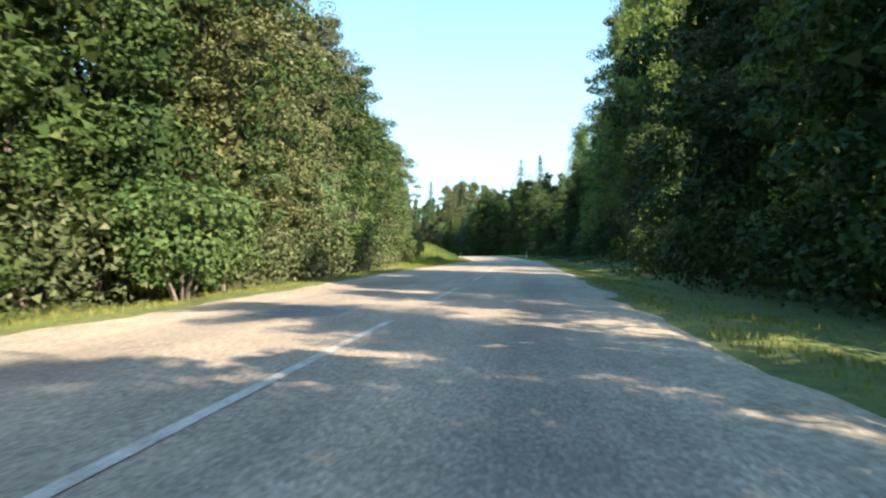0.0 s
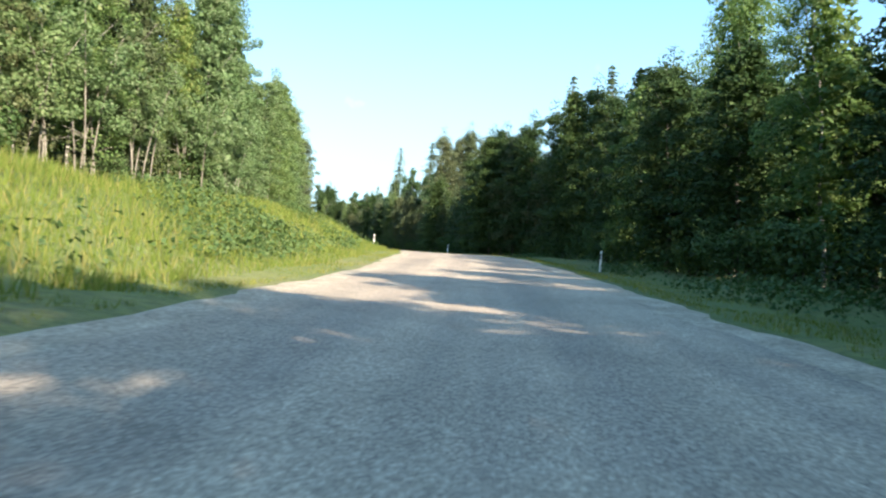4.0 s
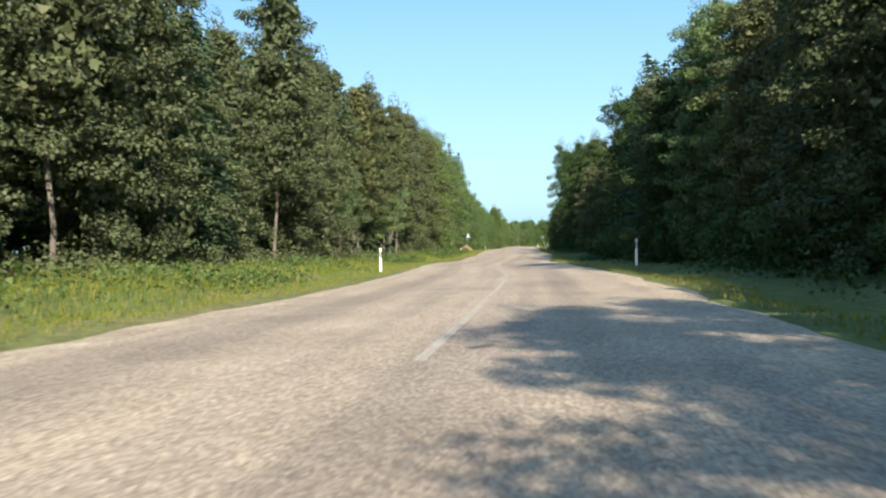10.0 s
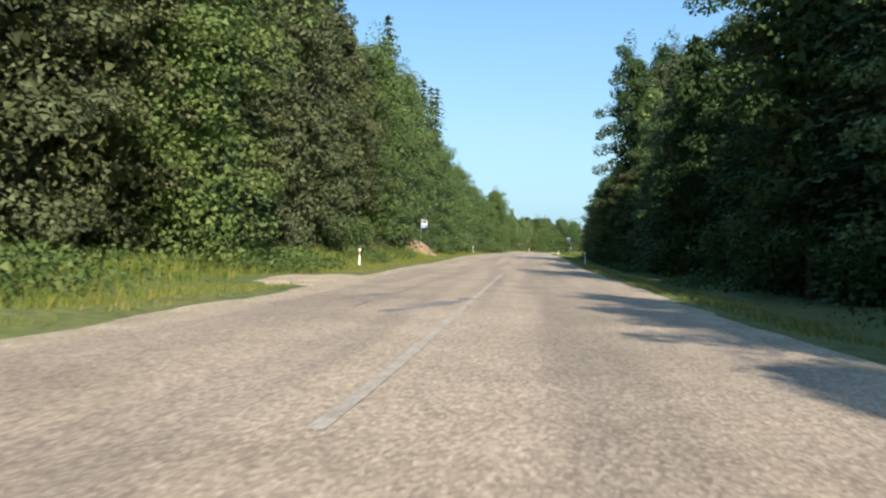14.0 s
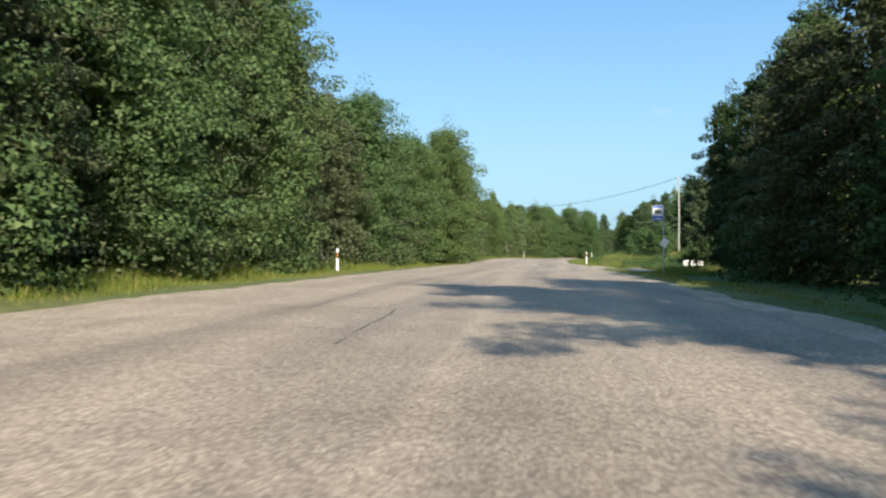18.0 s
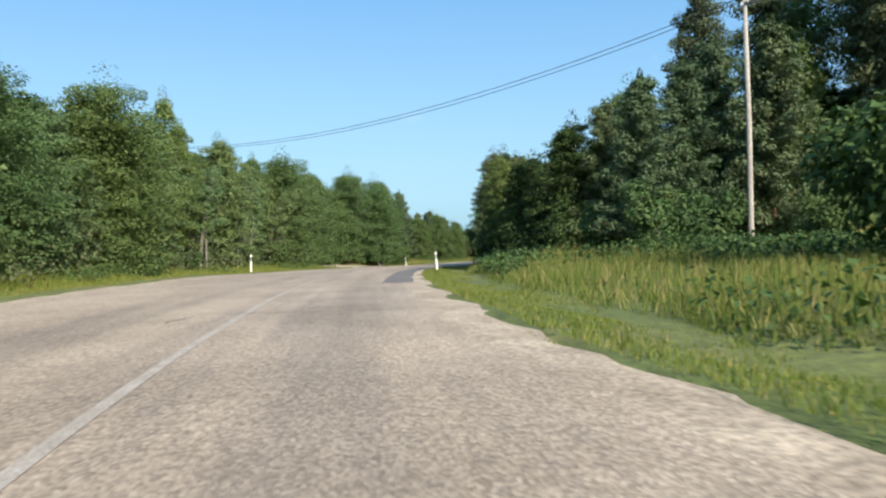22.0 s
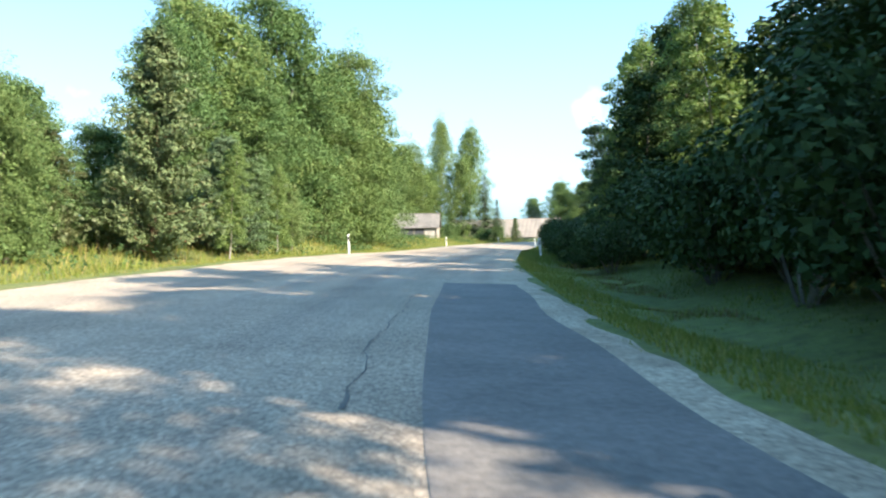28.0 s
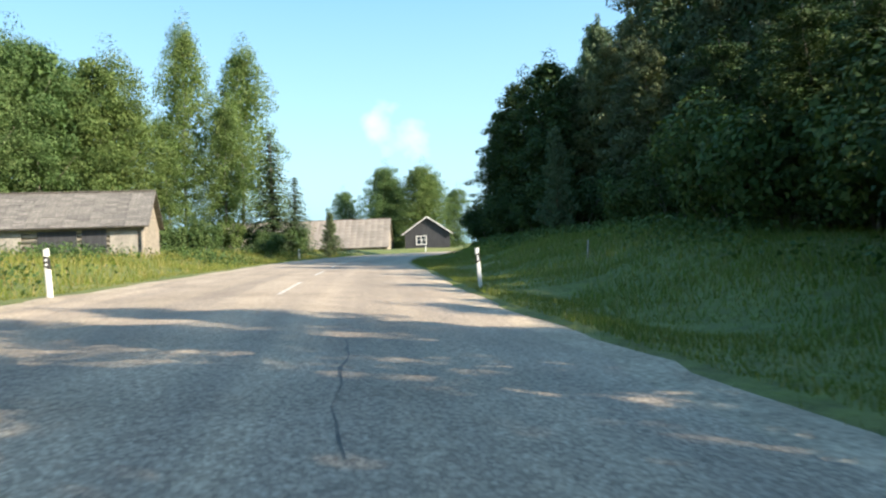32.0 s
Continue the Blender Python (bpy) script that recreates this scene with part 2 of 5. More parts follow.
GRAVEL = two_tone("shoulder_gravel", (0.33, 0.265, 0.19), (0.50, 0.415, 0.305), 0.9, 0.95, 0.6, 0.8)


def ground_material():
    m = material("verge_ground", (0.1, 0.11, 0.04), 0.95)
    big, small = noise_at(m, 0.12, 6, 0.6), noise_at(m, 3.5, 5, 0.7)
    a = ramp(m, big.outputs[0], [(0.3, (0.075, 0.11, 0.022)), (0.5, (0.12, 0.15, 0.035)), (0.7, (0.18, 0.17, 0.06))])
    b = ramp(m, small.outputs[0], [(0.3, (0.5, 0.5, 0.5)), (0.7, (1.2, 1.2, 1.15))])
    wire(m, mix(m, 1.0, a.outputs[0], b.outputs[0], "MULTIPLY"), base(m))
    relief(m, small.outputs[0], 0.8, 0.08)
    return m


GROUND = ground_material()

# ---- the road's line: y is the station along the valley ----
LINE = [(-6.5, -90, -0.1), (-4.0, -40, -0.08), (-1.3, -3.4, -0.05), (2.7, 37.1, 0.0), (5.6, 74.7, 0.14), (6.6, 86.3, 0.13), (7.52, 97.8, -0.05), (8.0, 109.8, -0.16), (6.9, 159.7, 0.5),
        (1.9, 194.2, 0.42), (-6.9, 230.1, 0.30), (-18.1, 266.0, 0.07), (-30.8, 297.6, -0.25), (-34.02, 307.5, -0.28), (-36.9, 317.0, -0.21), (-39.89, 327.0, 0.02), (-43.5, 338.2, 0.0),
        (-60.2, 383.9, -0.32), (-72.2, 417.1, -0.19), (-83.2, 450.1, -0.11), (-93.0, 481.1, 0.01), (-102.5, 510.8, 0.16),
        (-110.5, 549.6, 0.29), (-112.4, 585.2, 0.10), (-109.5, 614.4, -0.03), (-101.5, 642.2, 0.01), (-91.8, 667.5, 0.04),
        (-84.9, 684.3, 0.04), (-71.5, 714, 0.1), (-56.0, 745, 0.2), (-39.0, 768, 0.3), (-17.0, 784, 0.3), (16.0, 796, 0.2), (60.0, 802, 0.2)]


def spline(points, step=1.0):
    """A Catmull-Rom line through the points, sampled about every step metres."""
    p = np.array(points, float)
    p = np.vstack([2 * p[0] - p[1], p, 2 * p[-1] - p[-2]])
    out = []
    for i in range(1, len(p) - 2):
        n = max(2, int(np.linalg.norm(p[i + 1] - p[i]) / step))
        t = np.linspace(0, 1, n, endpoint=False)[:, None]
        a, b, c, d = p[i - 1], p[i], p[i + 1], p[i + 2]
        out.append(0.5 * (2 * b + (c - a) * t + (2 * a - 5 * b + 4 * c - d) * t * t + (3 * b - a - 3 * c + d) * t ** 3))
    return np.vstack(out + [p[-2:-1]])


MID = spline(LINE)
TAN = np.gradient(MID[:, :2], axis=0)
TAN /= np.linalg.norm(TAN, axis=1)[:, None]
NOR = np.stack([TAN[:, 1], -TAN[:, 0]], 1)
RUN = np.r_[0, np.cumsum(np.linalg.norm(np.diff(MID[:, :2], axis=0), axis=1))]
ST = MID[:, 1]


def by_station(y, table):
    k, v = zip(*table)
    return np.interp(y, k, v)


LEFT = [(-90, 4.9), (37, 4.9), (70, 4.3), (90, 4.0), (104, 3.6), (130, 3.7), (160, 4.4), (230, 4.6), (300, 4.4), (345, 4.4), (375, 6.2), (480, 6.4), (620, 6.4), (665, 5.4), (700, 5.0), (815, 4.5)]
RIGHT = [(-90, 4.0), (37, 4.0), (70, 4.4), (110, 4.6), (160, 4.4), (230, 4.2), (266, 4.6), (345, 4.6), (395, 6.0), (455, 6.4), (478, 5.4), (492, 5.7), (501, 4.8), (511, 4.15), (525, 4.15), (550, 4.5), (600, 4.75), (616, 4.65), (640, 4.5), (815, 4.3)]
TILT_L = [(-90, -0.01), (10, -0.008), (35, 0.012), (48, 0.008), (62, -0.012), (78, -0.018), (88, 0.0), (96, 0.03), (108, 0.044), (122, 0.01), (183, -0.01), (205, -0.002), (214, -0.01), (228, 0.004), (242, -0.005), (262, -0.016), (290, 0.005), (300, 0.028), (308, 0.012), (318, -0.034), (326, -0.034), (337, -0.016), (345, -0.01), (405, 0.003), (420, 0.014), (432, 0.023), (455, 0.014), (475, 0.002), (497, -0.02), (508, -0.01), (522, 0.018), (540, 0.022), (552, 0.0), (563, 0.0), (612, -0.003), (620, 0.01), (630, 0.02), (648, 0.04), (661, 0.035), (670, 0.016), (686, 0.018), (700, 0.038), (815, 0.02)]
TILT_R = [(-90, -0.01), (30, -0.014), (60, -0.014), (84, 0.002), (96, 0.03), (120, 0.03), (160, 0.01), (185, 0.005), (203, -0.008), (228, -0.018), (250, -0.005), (274, 0.01), (290, 0.035), (300, 0.038), (312, 0.0), (322, -0.03), (334, 0.0), (345, -0.002), (407, 0.014), (428, 0.015), (445, 0.005), (500, -0.03), (512, 0.0), (530, -0.012), (590, -0.03), (600, -0.05), (625, -0.05), (638, -0.03), (660, -0.02), (675, -0.028), (688, -0.055), (700, -0.08), (720, -0.04), (815, -0.02)]


def cross_fall(y, lat):
    """Height of the road's surface over its middle: each half falls or rises evenly to its edge."""
    return np.where(np.asarray(lat) < 0, by_station(y, TILT_L), by_station(y, TILT_R)) * np.abs(lat)


BANK_L = [(-90, 0.3), (82, 0.4), (98, 0.8), (112, 2.4), (165, 2.4), (200, 1.3), (215, 0.8), (232, 0.6), (250, 0.35), (270, 0.2), (330, 0.1), (345, 0.25), (385, 0.8), (400, 1.8), (420, 0.7), (470, 0.3), (640, 0.3), (660, 1.2), (700, 0.9), (815, 0.6)]
BANK_R = [(-90, -0.3), (60, 0.3), (200, 0.1), (455, -0.2), (488, -0.8), (498, -0.7), (512, 0.3), (535, 0.8), (570, 0.5), (600, 0.2), (650, 0.4), (690, 0.7), (712, 1.5), (745, 1.4), (770, 0.6), (815, 0.4)]
DITCH_R = [(-90, 0.25), (570, 0.2), (590, 0.8), (600, 1.15), (608, 1.1), (618, 0.65), (640, 0.3), (815, 0.2)]


def smooth01(x):
    x = np.clip(x, 0, 1)
    return x * x * (3 - 2 * x)


def rise(y, lat, z0):
    """Height of the ground beside the road at a station, lat metres to the right of the road's middle."""
    side = np.abs(lat)
    edge = np.where(lat < 0, by_station(y, LEFT), by_station(y, RIGHT))
    bank = np.where(lat < 0, by_station(y, BANK_L), by_station(y, BANK_R))
    out = side - edge
    ditch = -np.where(lat < 0, 0.2, by_station(y, DITCH_R)) * np.exp(-((out - 2.8) / 1.4) ** 2) * (bank < 1.2)
    bumps = 0.05 * np.sin(y * 0.9 + lat) + 0.06 * np.sin(y * 0.37 - lat * 1.3)
    hill = 2.3 * smooth01((lat - 15) / 24) * np.exp(-((y - 525) / 36) ** 2)
    far = 2.2 * smooth01((side - 60) / 400) * (1 + np.sin(y * 0.004 + lat * 0.006))
    lift = cross_fall(y, np.sign(lat) * np.minimum(side, edge)) + 0.018 * np.minimum(side, edge)
    z0 = z0 + lift * (1 - smooth01((out - 3) / 12))
    return z0 + np.where(out < 0.4, -0.16, 0.0) + np.where(out > 0.4, 0.02 + bank * smooth01((out - 1.6) / 7.0) + ditch + bumps * np.clip(out / 2, 0, 1), 0) + far + hill


def spot(y, lat, up=0.0):
    """The place at a station and a distance to the right of the road's middle, on the ground."""
    i = int(np.argmin(np.abs(ST - y)))
    x, yy = MID[i, :2] + NOR[i] * lat
    return Vector((x, yy, float(rise(MID[i, 1], np.array(float(lat)), MID[i, 2])) + up))


def station(x, y):
    """The nearest station of the road to a place, and the distance to the right of its middle."""
    d = MID[:, :2] - (x, y)
    i = int(np.argmin((d ** 2).sum(1)))
    return MID[i, 1], float(-(d[i] @ NOR[i])), i


def on_ground(x, y, up=0.0):
    s, lat, i = station(x, y)
    return Vector((x, y, float(rise(s, np.array(lat), MID[i, 2])) + up))


# ---- mesh helpers ----


def mesh_of(name, verts, faces, mat, smooth=False):
    me = bpy.data.meshes.new(name)
    me.from_pydata([tuple(v) for v in verts], [], [tuple(f) for f in faces])
    me.materials.append(mat)
    if smooth:
        me.polygons.foreach_set("use_smooth", [True] * len(me.polygons))
    me.update()
    return me


def poly_soup(name, corners, mat):
    """A mesh of many loose polygons, from an array (pieces, corners, 3)."""
    n, k, _ = corners.shape
    me = bpy.data.meshes.new(name)
    me.vertices.add(n * k)
    me.vertices.foreach_set("co", corners.astype(np.float32).ravel())
    me.loops.add(n * k)
    me.loops.foreach_set("vertex_index", np.arange(n * k, dtype=np.int32))
    me.polygons.add(n)
    me.polygons.foreach_set("loop_start", np.arange(0, n * k, k, dtype=np.int32))
    me.materials.append(mat)
    me.update(calc_edges=True)
    return me


def thing(name, label, category, group="", kind="", at=None):
    e = new(name)
    e.empty_display_size = 0.2
    if at is not None:
        e.location = at
    return tagged(e, label, category, group, kind)


def part(name, me, parent, label=""):
    ob = new(name, me)
    ob.parent = parent
    return tagged(ob, label)


def bm_part(name, bm, mat, parent, label="", bevel=0.0):
    if bevel:
        bmesh.ops.bevel(bm, geom=bm.edges[:], offset=bevel, segments=1, affect="EDGES")
    me = bpy.data.meshes.new(name)
    bm.to_mesh(me)
    bm.free()
    me.materials.append(mat)
    return part(name, me, parent, label)


def box(bm, size, at=(0, 0, 0), turn=(0, 0, 0)):
    m = pose(*at, *turn) @ Matrix.Diagonal((*size, 1))
    bmesh.ops.create_cube(bm, size=1.0, matrix=m)
    return bm


def tube(points, radii, sides=7):
    """Verts and faces of a tapered tube along points."""
    p = np.array(points, float)
    verts, faces = [], []
    for i in range(len(p)):
        d = p[min(i + 1, len(p) - 1)] - p[max(i - 1, 0)]
        d = d / (np.linalg.norm(d) + 1e-9)
        a = np.cross(d, (0.31, 0.95, 0.02))
        a /= np.linalg.norm(a) + 1e-9
        b = np.cross(d, a)
        for k in range(sides):
            w = 2 * math.pi * k / sides
            verts.append(p[i] + radii[i] * (math.cos(w) * a + math.sin(w) * b))
    for i in range(len(p) - 1):
        for k in range(sides):
            k2 = (k + 1) % sides
            faces.append((i * sides + k, i * sides + k2, (i + 1) * sides + k2, (i + 1) * sides + k))
    faces.append(tuple(range((len(p) - 1) * sides, len(p) * sides)))
    return verts, faces


def joined(pieces):
    verts, faces = [], []
    for v, f in pieces:
        n = len(verts)
        if n:
            host = np.array(pieces[0][0])
            k = int(np.argmin(((host - np.array(v[0])) ** 2).sum(1)))
            faces.append((k, n, n + 1))
        verts += list(v)
        faces += [tuple(i + n for i in q) for q in f]
    return verts, faces


# ---- ground, road and its markings ----


def build_ground():
    far = np.array([20, 60, 150, 350, 800, 1700, 3200.0])
    xs = np.r_[-190 - far[::-1], np.arange(-190, 110, 1.5), 110 + far]
    ys = np.r_[-70 - far[::-1], np.arange(-70, 860, 1.5), 860 + far]
    gx, gy = np.meshgrid(xs, ys)
    zz = np.empty(gx.shape)
    for r in range(len(ys)):
        near = np.abs(ST - np.clip(ys[r], -88, 801)) < 140
        m, nrm = MID[near], NOR[near]
        d = m[:, None, :2] - np.stack([gx[r], gy[r]], 1)[None]
        k = np.argmin((d ** 2).sum(2), 0)
        dist = np.sqrt(np.min((d ** 2).sum(2), 0))
        lat = np.sign(-(d[k, np.arange(len(xs))] * nrm[k]).sum(1)) * dist
        zz[r] = rise(m[k, 1], lat, m[k, 2])
    nr, nc = gx.shape
    a = (np.arange(nr - 1)[:, None] * nc + np.arange(nc - 1)[None]).ravel()
    me = bpy.data.meshes.new("ground")
    me.vertices.add(nr * nc)
    me.vertices.foreach_set("co", np.stack([gx, gy, zz], 2).astype(np.float32).ravel())
    quads = np.stack([a, a + 1, a + nc + 1, a + nc], 1).astype(np.int32)
    me.loops.add(quads.size)
    me.loops.foreach_set("vertex_index", quads.ravel())
    me.polygons.add(len(quads))
    me.polygons.foreach_set("loop_start", np.arange(0, quads.size, 4, dtype=np.int32))
    me.polygons.foreach_set("use_smooth", np.ones(len(quads), bool))
    me.materials.append(GROUND)
    me.update(calc_edges=True)
    tagged(new("ground", me), "grassy verge and forest floor along the road", "ground", kind="structure")


def ribbon(name, stations, lo, hi, mat, up, cols=2, label="", uv=False):
    """A strip along the road between two distances from its middle, given row by row."""
    verts, faces, uvs = [], [], []
    for k, i in enumerate(stations):
        for c in range(cols):
            lat = lo[k] + (hi[k] - lo[k]) * c / (cols - 1)
            crown = float(cross_fall(ST[i], lat))
            p = MID[i, :2] + NOR[i] * lat
            verts.append((p[0], p[1], MID[i, 2] + 0.06 + crown + up))
            uvs.append((lat, RUN[i]))
    n = cols
    for k in range(len(stations) - 1):
        for c in range(cols - 1):
            faces.append((k * n + c, k * n + c + 1, (k + 1) * n + c + 1, (k + 1) * n + c))
    me = mesh_of(name, verts, faces, mat, True)
    if uv:
        layer = me.uv_layers.new(name="UVMap")
        for lp in me.loops:
            layer.data[lp.index].uv = uvs[lp.vertex_index]
    return me


def near_run(r):
    return int(np.argmin(np.abs(RUN - r)))


def build_road():
    idx = list(range(0, len(MID)))
    w = np.array([0.10 * math.sin(RUN[i] * 0.7) + 0.07 * math.sin(RUN[i] * 1.9 + 1) + 0.06 * math.sin(RUN[i] * 4.1) for i in idx])
    lo = -by_station(ST, LEFT) + w
    hi = by_station(ST, RIGHT) + w[::-1]
    road = new("road", ribbon("road", idx, lo + 0.5, hi - 0.5, ROAD, 0.0, 15, uv=True))
    tagged(road, "worn two-lane road of pale chippings", "road", kind="structure")
    for name, a, b in (("shoulder_left", lo - 0.75, lo + 0.52), ("shoulder_right", hi - 0.52, hi + 0.75)):
        me = ribbon(name, idx, a, b, GRAVEL, 0.0, 3)
        for k in range(len(idx)):
            me.vertices[3 * k + (0 if "left" in name else 2)].co.z -= 0.14
        tagged(new(name, me), "dusty gravel shoulder at the road's edge", "road shoulder", kind="structure")


build_ground()
build_road()

# ---- trees ----
rng = np.random.default_rng(11)


def unit(v):
    return v / (np.linalg.norm(v, axis=-1, keepdims=True) + 1e-9)


def leaf_cloud(centres, radii, count, size, r, narrow=0.62, flat=0.45, hollow=0.35, stray=0.38):
    """Small three-cornered leaves in clumps round the centres; flat: how far they lie level."""
    c = np.array(centres, float)
    k = r.integers(0, len(c), count)
    d = unit(r.normal(size=(count, 3)))
    rad = (hollow + (1 - hollow) * r.random(count) ** 0.5)[:, None]
    p = c[k] + d * rad * np.array(radii, float)[k]
    nrm = unit(d * 0.8 + np.array((0, 0, flat)) + r.normal(size=(count, 3)) * stray)
    u = unit(np.cross(nrm, r.normal(size=(count, 3))))
    v = np.cross(nrm, u)
    s = size * (0.6 + 0.8 * r.random((count, 1)))
    w = s * narrow * (1.2 + 0.5 * r.random((count, 1)))
    return np.stack([p - u * s, p + u * s * (0.5 + 0.5 * r.random((count, 1))) + v * w, p + u * s * (0.4 + 0.5 * r.random((count, 1))) - v * w], 1)


def wood(h, r0, r, lean=0.4, limbs=9, low=0.3, reach=2.0, up=0.8, sides=7):
    """Trunk and limbs of a tree. Gives the pieces and the points at which twigs end."""
    bend = r.normal(size=2) * lean
    z = np.linspace(-0.3, h, 9)
    pts = [(bend[0] * (q / h) ** 2 + 0.12 * math.sin(q * 0.8), bend[1] * (q / h) ** 2 + 0.1 * math.cos(q * 0.7), q) for q in z]
    rad = [max(0.025, r0 * (1 - 0.93 * max(q, 0) / h)) for q in z]
    rad[0] *= 1.35
    pieces, tips = [tube(pts, rad, sides)], []
    for k in range(limbs):
        f = low + (0.95 - low) * (k + r.random()) / limbs
        zz = f * h
        a = k * 2.4 + r.random()
        le = reach * (1.15 - 0.75 * abs(f - 0.5)) * (0.7 + 0.5 * r.random())
        x0, y0 = np.interp(zz, z, [p[0] for p in pts]), np.interp(zz, z, [p[1] for p in pts])
        s = np.array((x0, y0, zz))
        e = s + np.array((math.cos(a) * le, math.sin(a) * le, le * up * (0.4 + r.random())))
        m = (s + e) / 2 + np.array((0, 0, -0.12 * le))
        pieces.append(tube([s, m, e], [r0 * 0.28 * (1.1 - f), r0 * 0.18 * (1.1 - f), 0.012], 4))
        tips += [m, e]
    return pieces, tips, pts


def broadleaf(kind, label, bark, leaf, h, r0, width, count, size, seed, low=0.05, droop=0.1, limbs=46, fill=2600, fill_low=0.08, round_top=0.6, flat=0.45):
    """A leafy tree: boughs carry flattened clumps of leaf sprays; larger sprays fill the inside of the crown."""
    r = np.random.default_rng(seed)
    root = thing(kind, label, "tree")
    pieces, tips, pts = wood(h, r0, r, 0.05 * h, 9, 0.3, width * 0.6, 0.7)
    cen, rad = [], []
    for k in range(limbs):
        f = low + (0.97 - low) * (k + 0.6 * r.random()) / limbs
        prof = math.sin(math.pi * min(1.0, 0.16 + 0.84 * f)) ** round_top
        ln = width * prof * (0.72 + 0.45 * r.random())
        a = k * 2.399 + r.normal() * 0.35
        s = np.array((np.interp(f * h, [p[2] for p in pts], [p[0] for p in pts]), np.interp(f * h, [p[2] for p in pts], [p[1] for p in pts]), f * h))
        for t in (0.35, 0.68, 1.0):
            w = width * (0.30 - 0.08 * t) * (0.75 + 0.5 * r.random())
            cen.append(s + np.array((math.cos(a) * ln * t, math.sin(a) * ln * t, ln * (0.30 * t - (0.25 + droop) * t * t) + r.normal() * 0.15)))
            rad.append((w, w, w * (0.5 + droop)))
    cen.append((pts[-1][0], pts[-1][1], h))
    rad.append((width * 0.22, width * 0.22, width * 0.42))
    v, f = joined(pieces)
    part("trunk", mesh_of("trunk", v, f, bark, True), root)
    zz = fill_low + (0.93 - fill_low) * r.random(fill)
    q = width * 0.55 * np.sin(np.pi * np.minimum(1, 0.16 + 0.84 * zz)) ** round_top * np.sqrt(r.random(fill))
    a = r.random(fill) * 6.28
    core = leaf_cloud(np.c_[np.cos(a) * q, np.sin(a) * q, zz * h], np.full((fill, 3), 0.3), fill, 0.17, r, flat=0.2)
    part("crown", poly_soup("crown", np.vstack([leaf_cloud(cen, rad, count, size, r, flat=flat, hollow=0.45), core]), leaf), root)
    return root


def spruce(label, h, width, seed, whorls=44, leaf=None, low=0.05):
    r = np.random.default_rng(seed)
    root = thing("spruce", label, "tree")
    v, f = tube([(0, 0, -0.3), (0.02, 0, h * 0.5), (0, 0.02, h)], [h * 0.013, h * 0.008, 0.02], 7)
    part("trunk", mesh_of("trunk", v, f, BARK_GREY, True), root)
    out = []
    for k in range(whorls):
        fz = low + (1 - low) * (k + r.random() * 0.5) / whorls
        z = fz * h
        le = width * (1 - fz) ** 0.66 * (0.8 + 0.35 * r.random()) + 0.2
        n = max(5, int(9 * (1 - fz) + 5))
        for j in range(n):
            a = 6.28 * j / n + r.random() * 0.9
            ln = le * (0.6 + 0.55 * r.random())
            d = np.array((math.cos(a), math.sin(a), 0))
            side = np.array((-d[1], d[0], 0))
            m = max(3, int(ln / 0.24))
            for q in range(m):
                t = (q + 0.4 + 0.6 * r.random()) / m
                p = d * ln * t + side * r.normal() * 0.16 * ln * t + np.array((0, 0, z + ln * (0.12 * t - 0.40 * t * t) + r.normal() * 0.06))
                s = 0.30 * (1.1 - 0.5 * t) * (0.75 + 0.5 * r.random())
                u = unit(d + side * r.normal() * 0.5 + np.array((0, 0, -0.4)))
                w = unit(side + np.array((0, 0, r.normal() * 0.5)))
                out.append((p - u * s, p - w * s * 0.55 - np.array((0, 0, s * 0.45)), p + u * s * 1.15, p + w * s * 0.55 - np.array((0, 0, s * 0.45))))
    part("crown", poly_soup("crown", np.array(out), leaf or NEEDLE_SPRUCE), root)
    return root


def pine(label, h, width, seed, low=0.03, count=26000):
    """A young pine, branched to the ground, its shoots turned up."""
    r = np.random.default_rng(seed)
    root = thing("pine", label, "tree")
    z = np.linspace(-0.3, h, 8)
    pieces = [tube([(0.1 * math.sin(q), 0.1 * math.cos(q * 0.7), q) for q in z], [max(0.02, h * 0.012 * (1 - 0.95 * max(q, 0) / h)) for q in z], 7)]
    cen, rad = [], []
    for k in range(72):
        f = low + (0.97 - low) * ((k + r.random()) / 72) ** 1.25
        a, ln = k * 2.4 + r.random(), width * (1.05 - f) ** 0.7 * (0.6 + 0.55 * r.random())
        s = np.array((0, 0, f * h))
        e = s + np.array((math.cos(a) * ln, math.sin(a) * ln, ln * 0.35))
        pieces.append(tube([s, (s + e) / 2 - (0, 0, 0.05 * ln), e], [0.04 * (1.1 - f), 0.025, 0.01], 4))
        for t in (0.25, 0.5, 0.75, 1.0):
            cen.append(s + (e - s) * t)
            rad.append((0.58, 0.58, 0.42))
    cen.append(np.array((0, 0, h)))
    rad.append((0.25, 0.25, 0.6))
    v, f = joined(pieces)
    part("trunk", mesh_of("trunk", v, f, BARK_RED, True), root)
    part("crown", poly_soup("crown", leaf_cloud(cen, rad, count, 0.12, r, narrow=0.36, flat=0.7, hollow=0.15), NEEDLE_PINE), root)
    return root


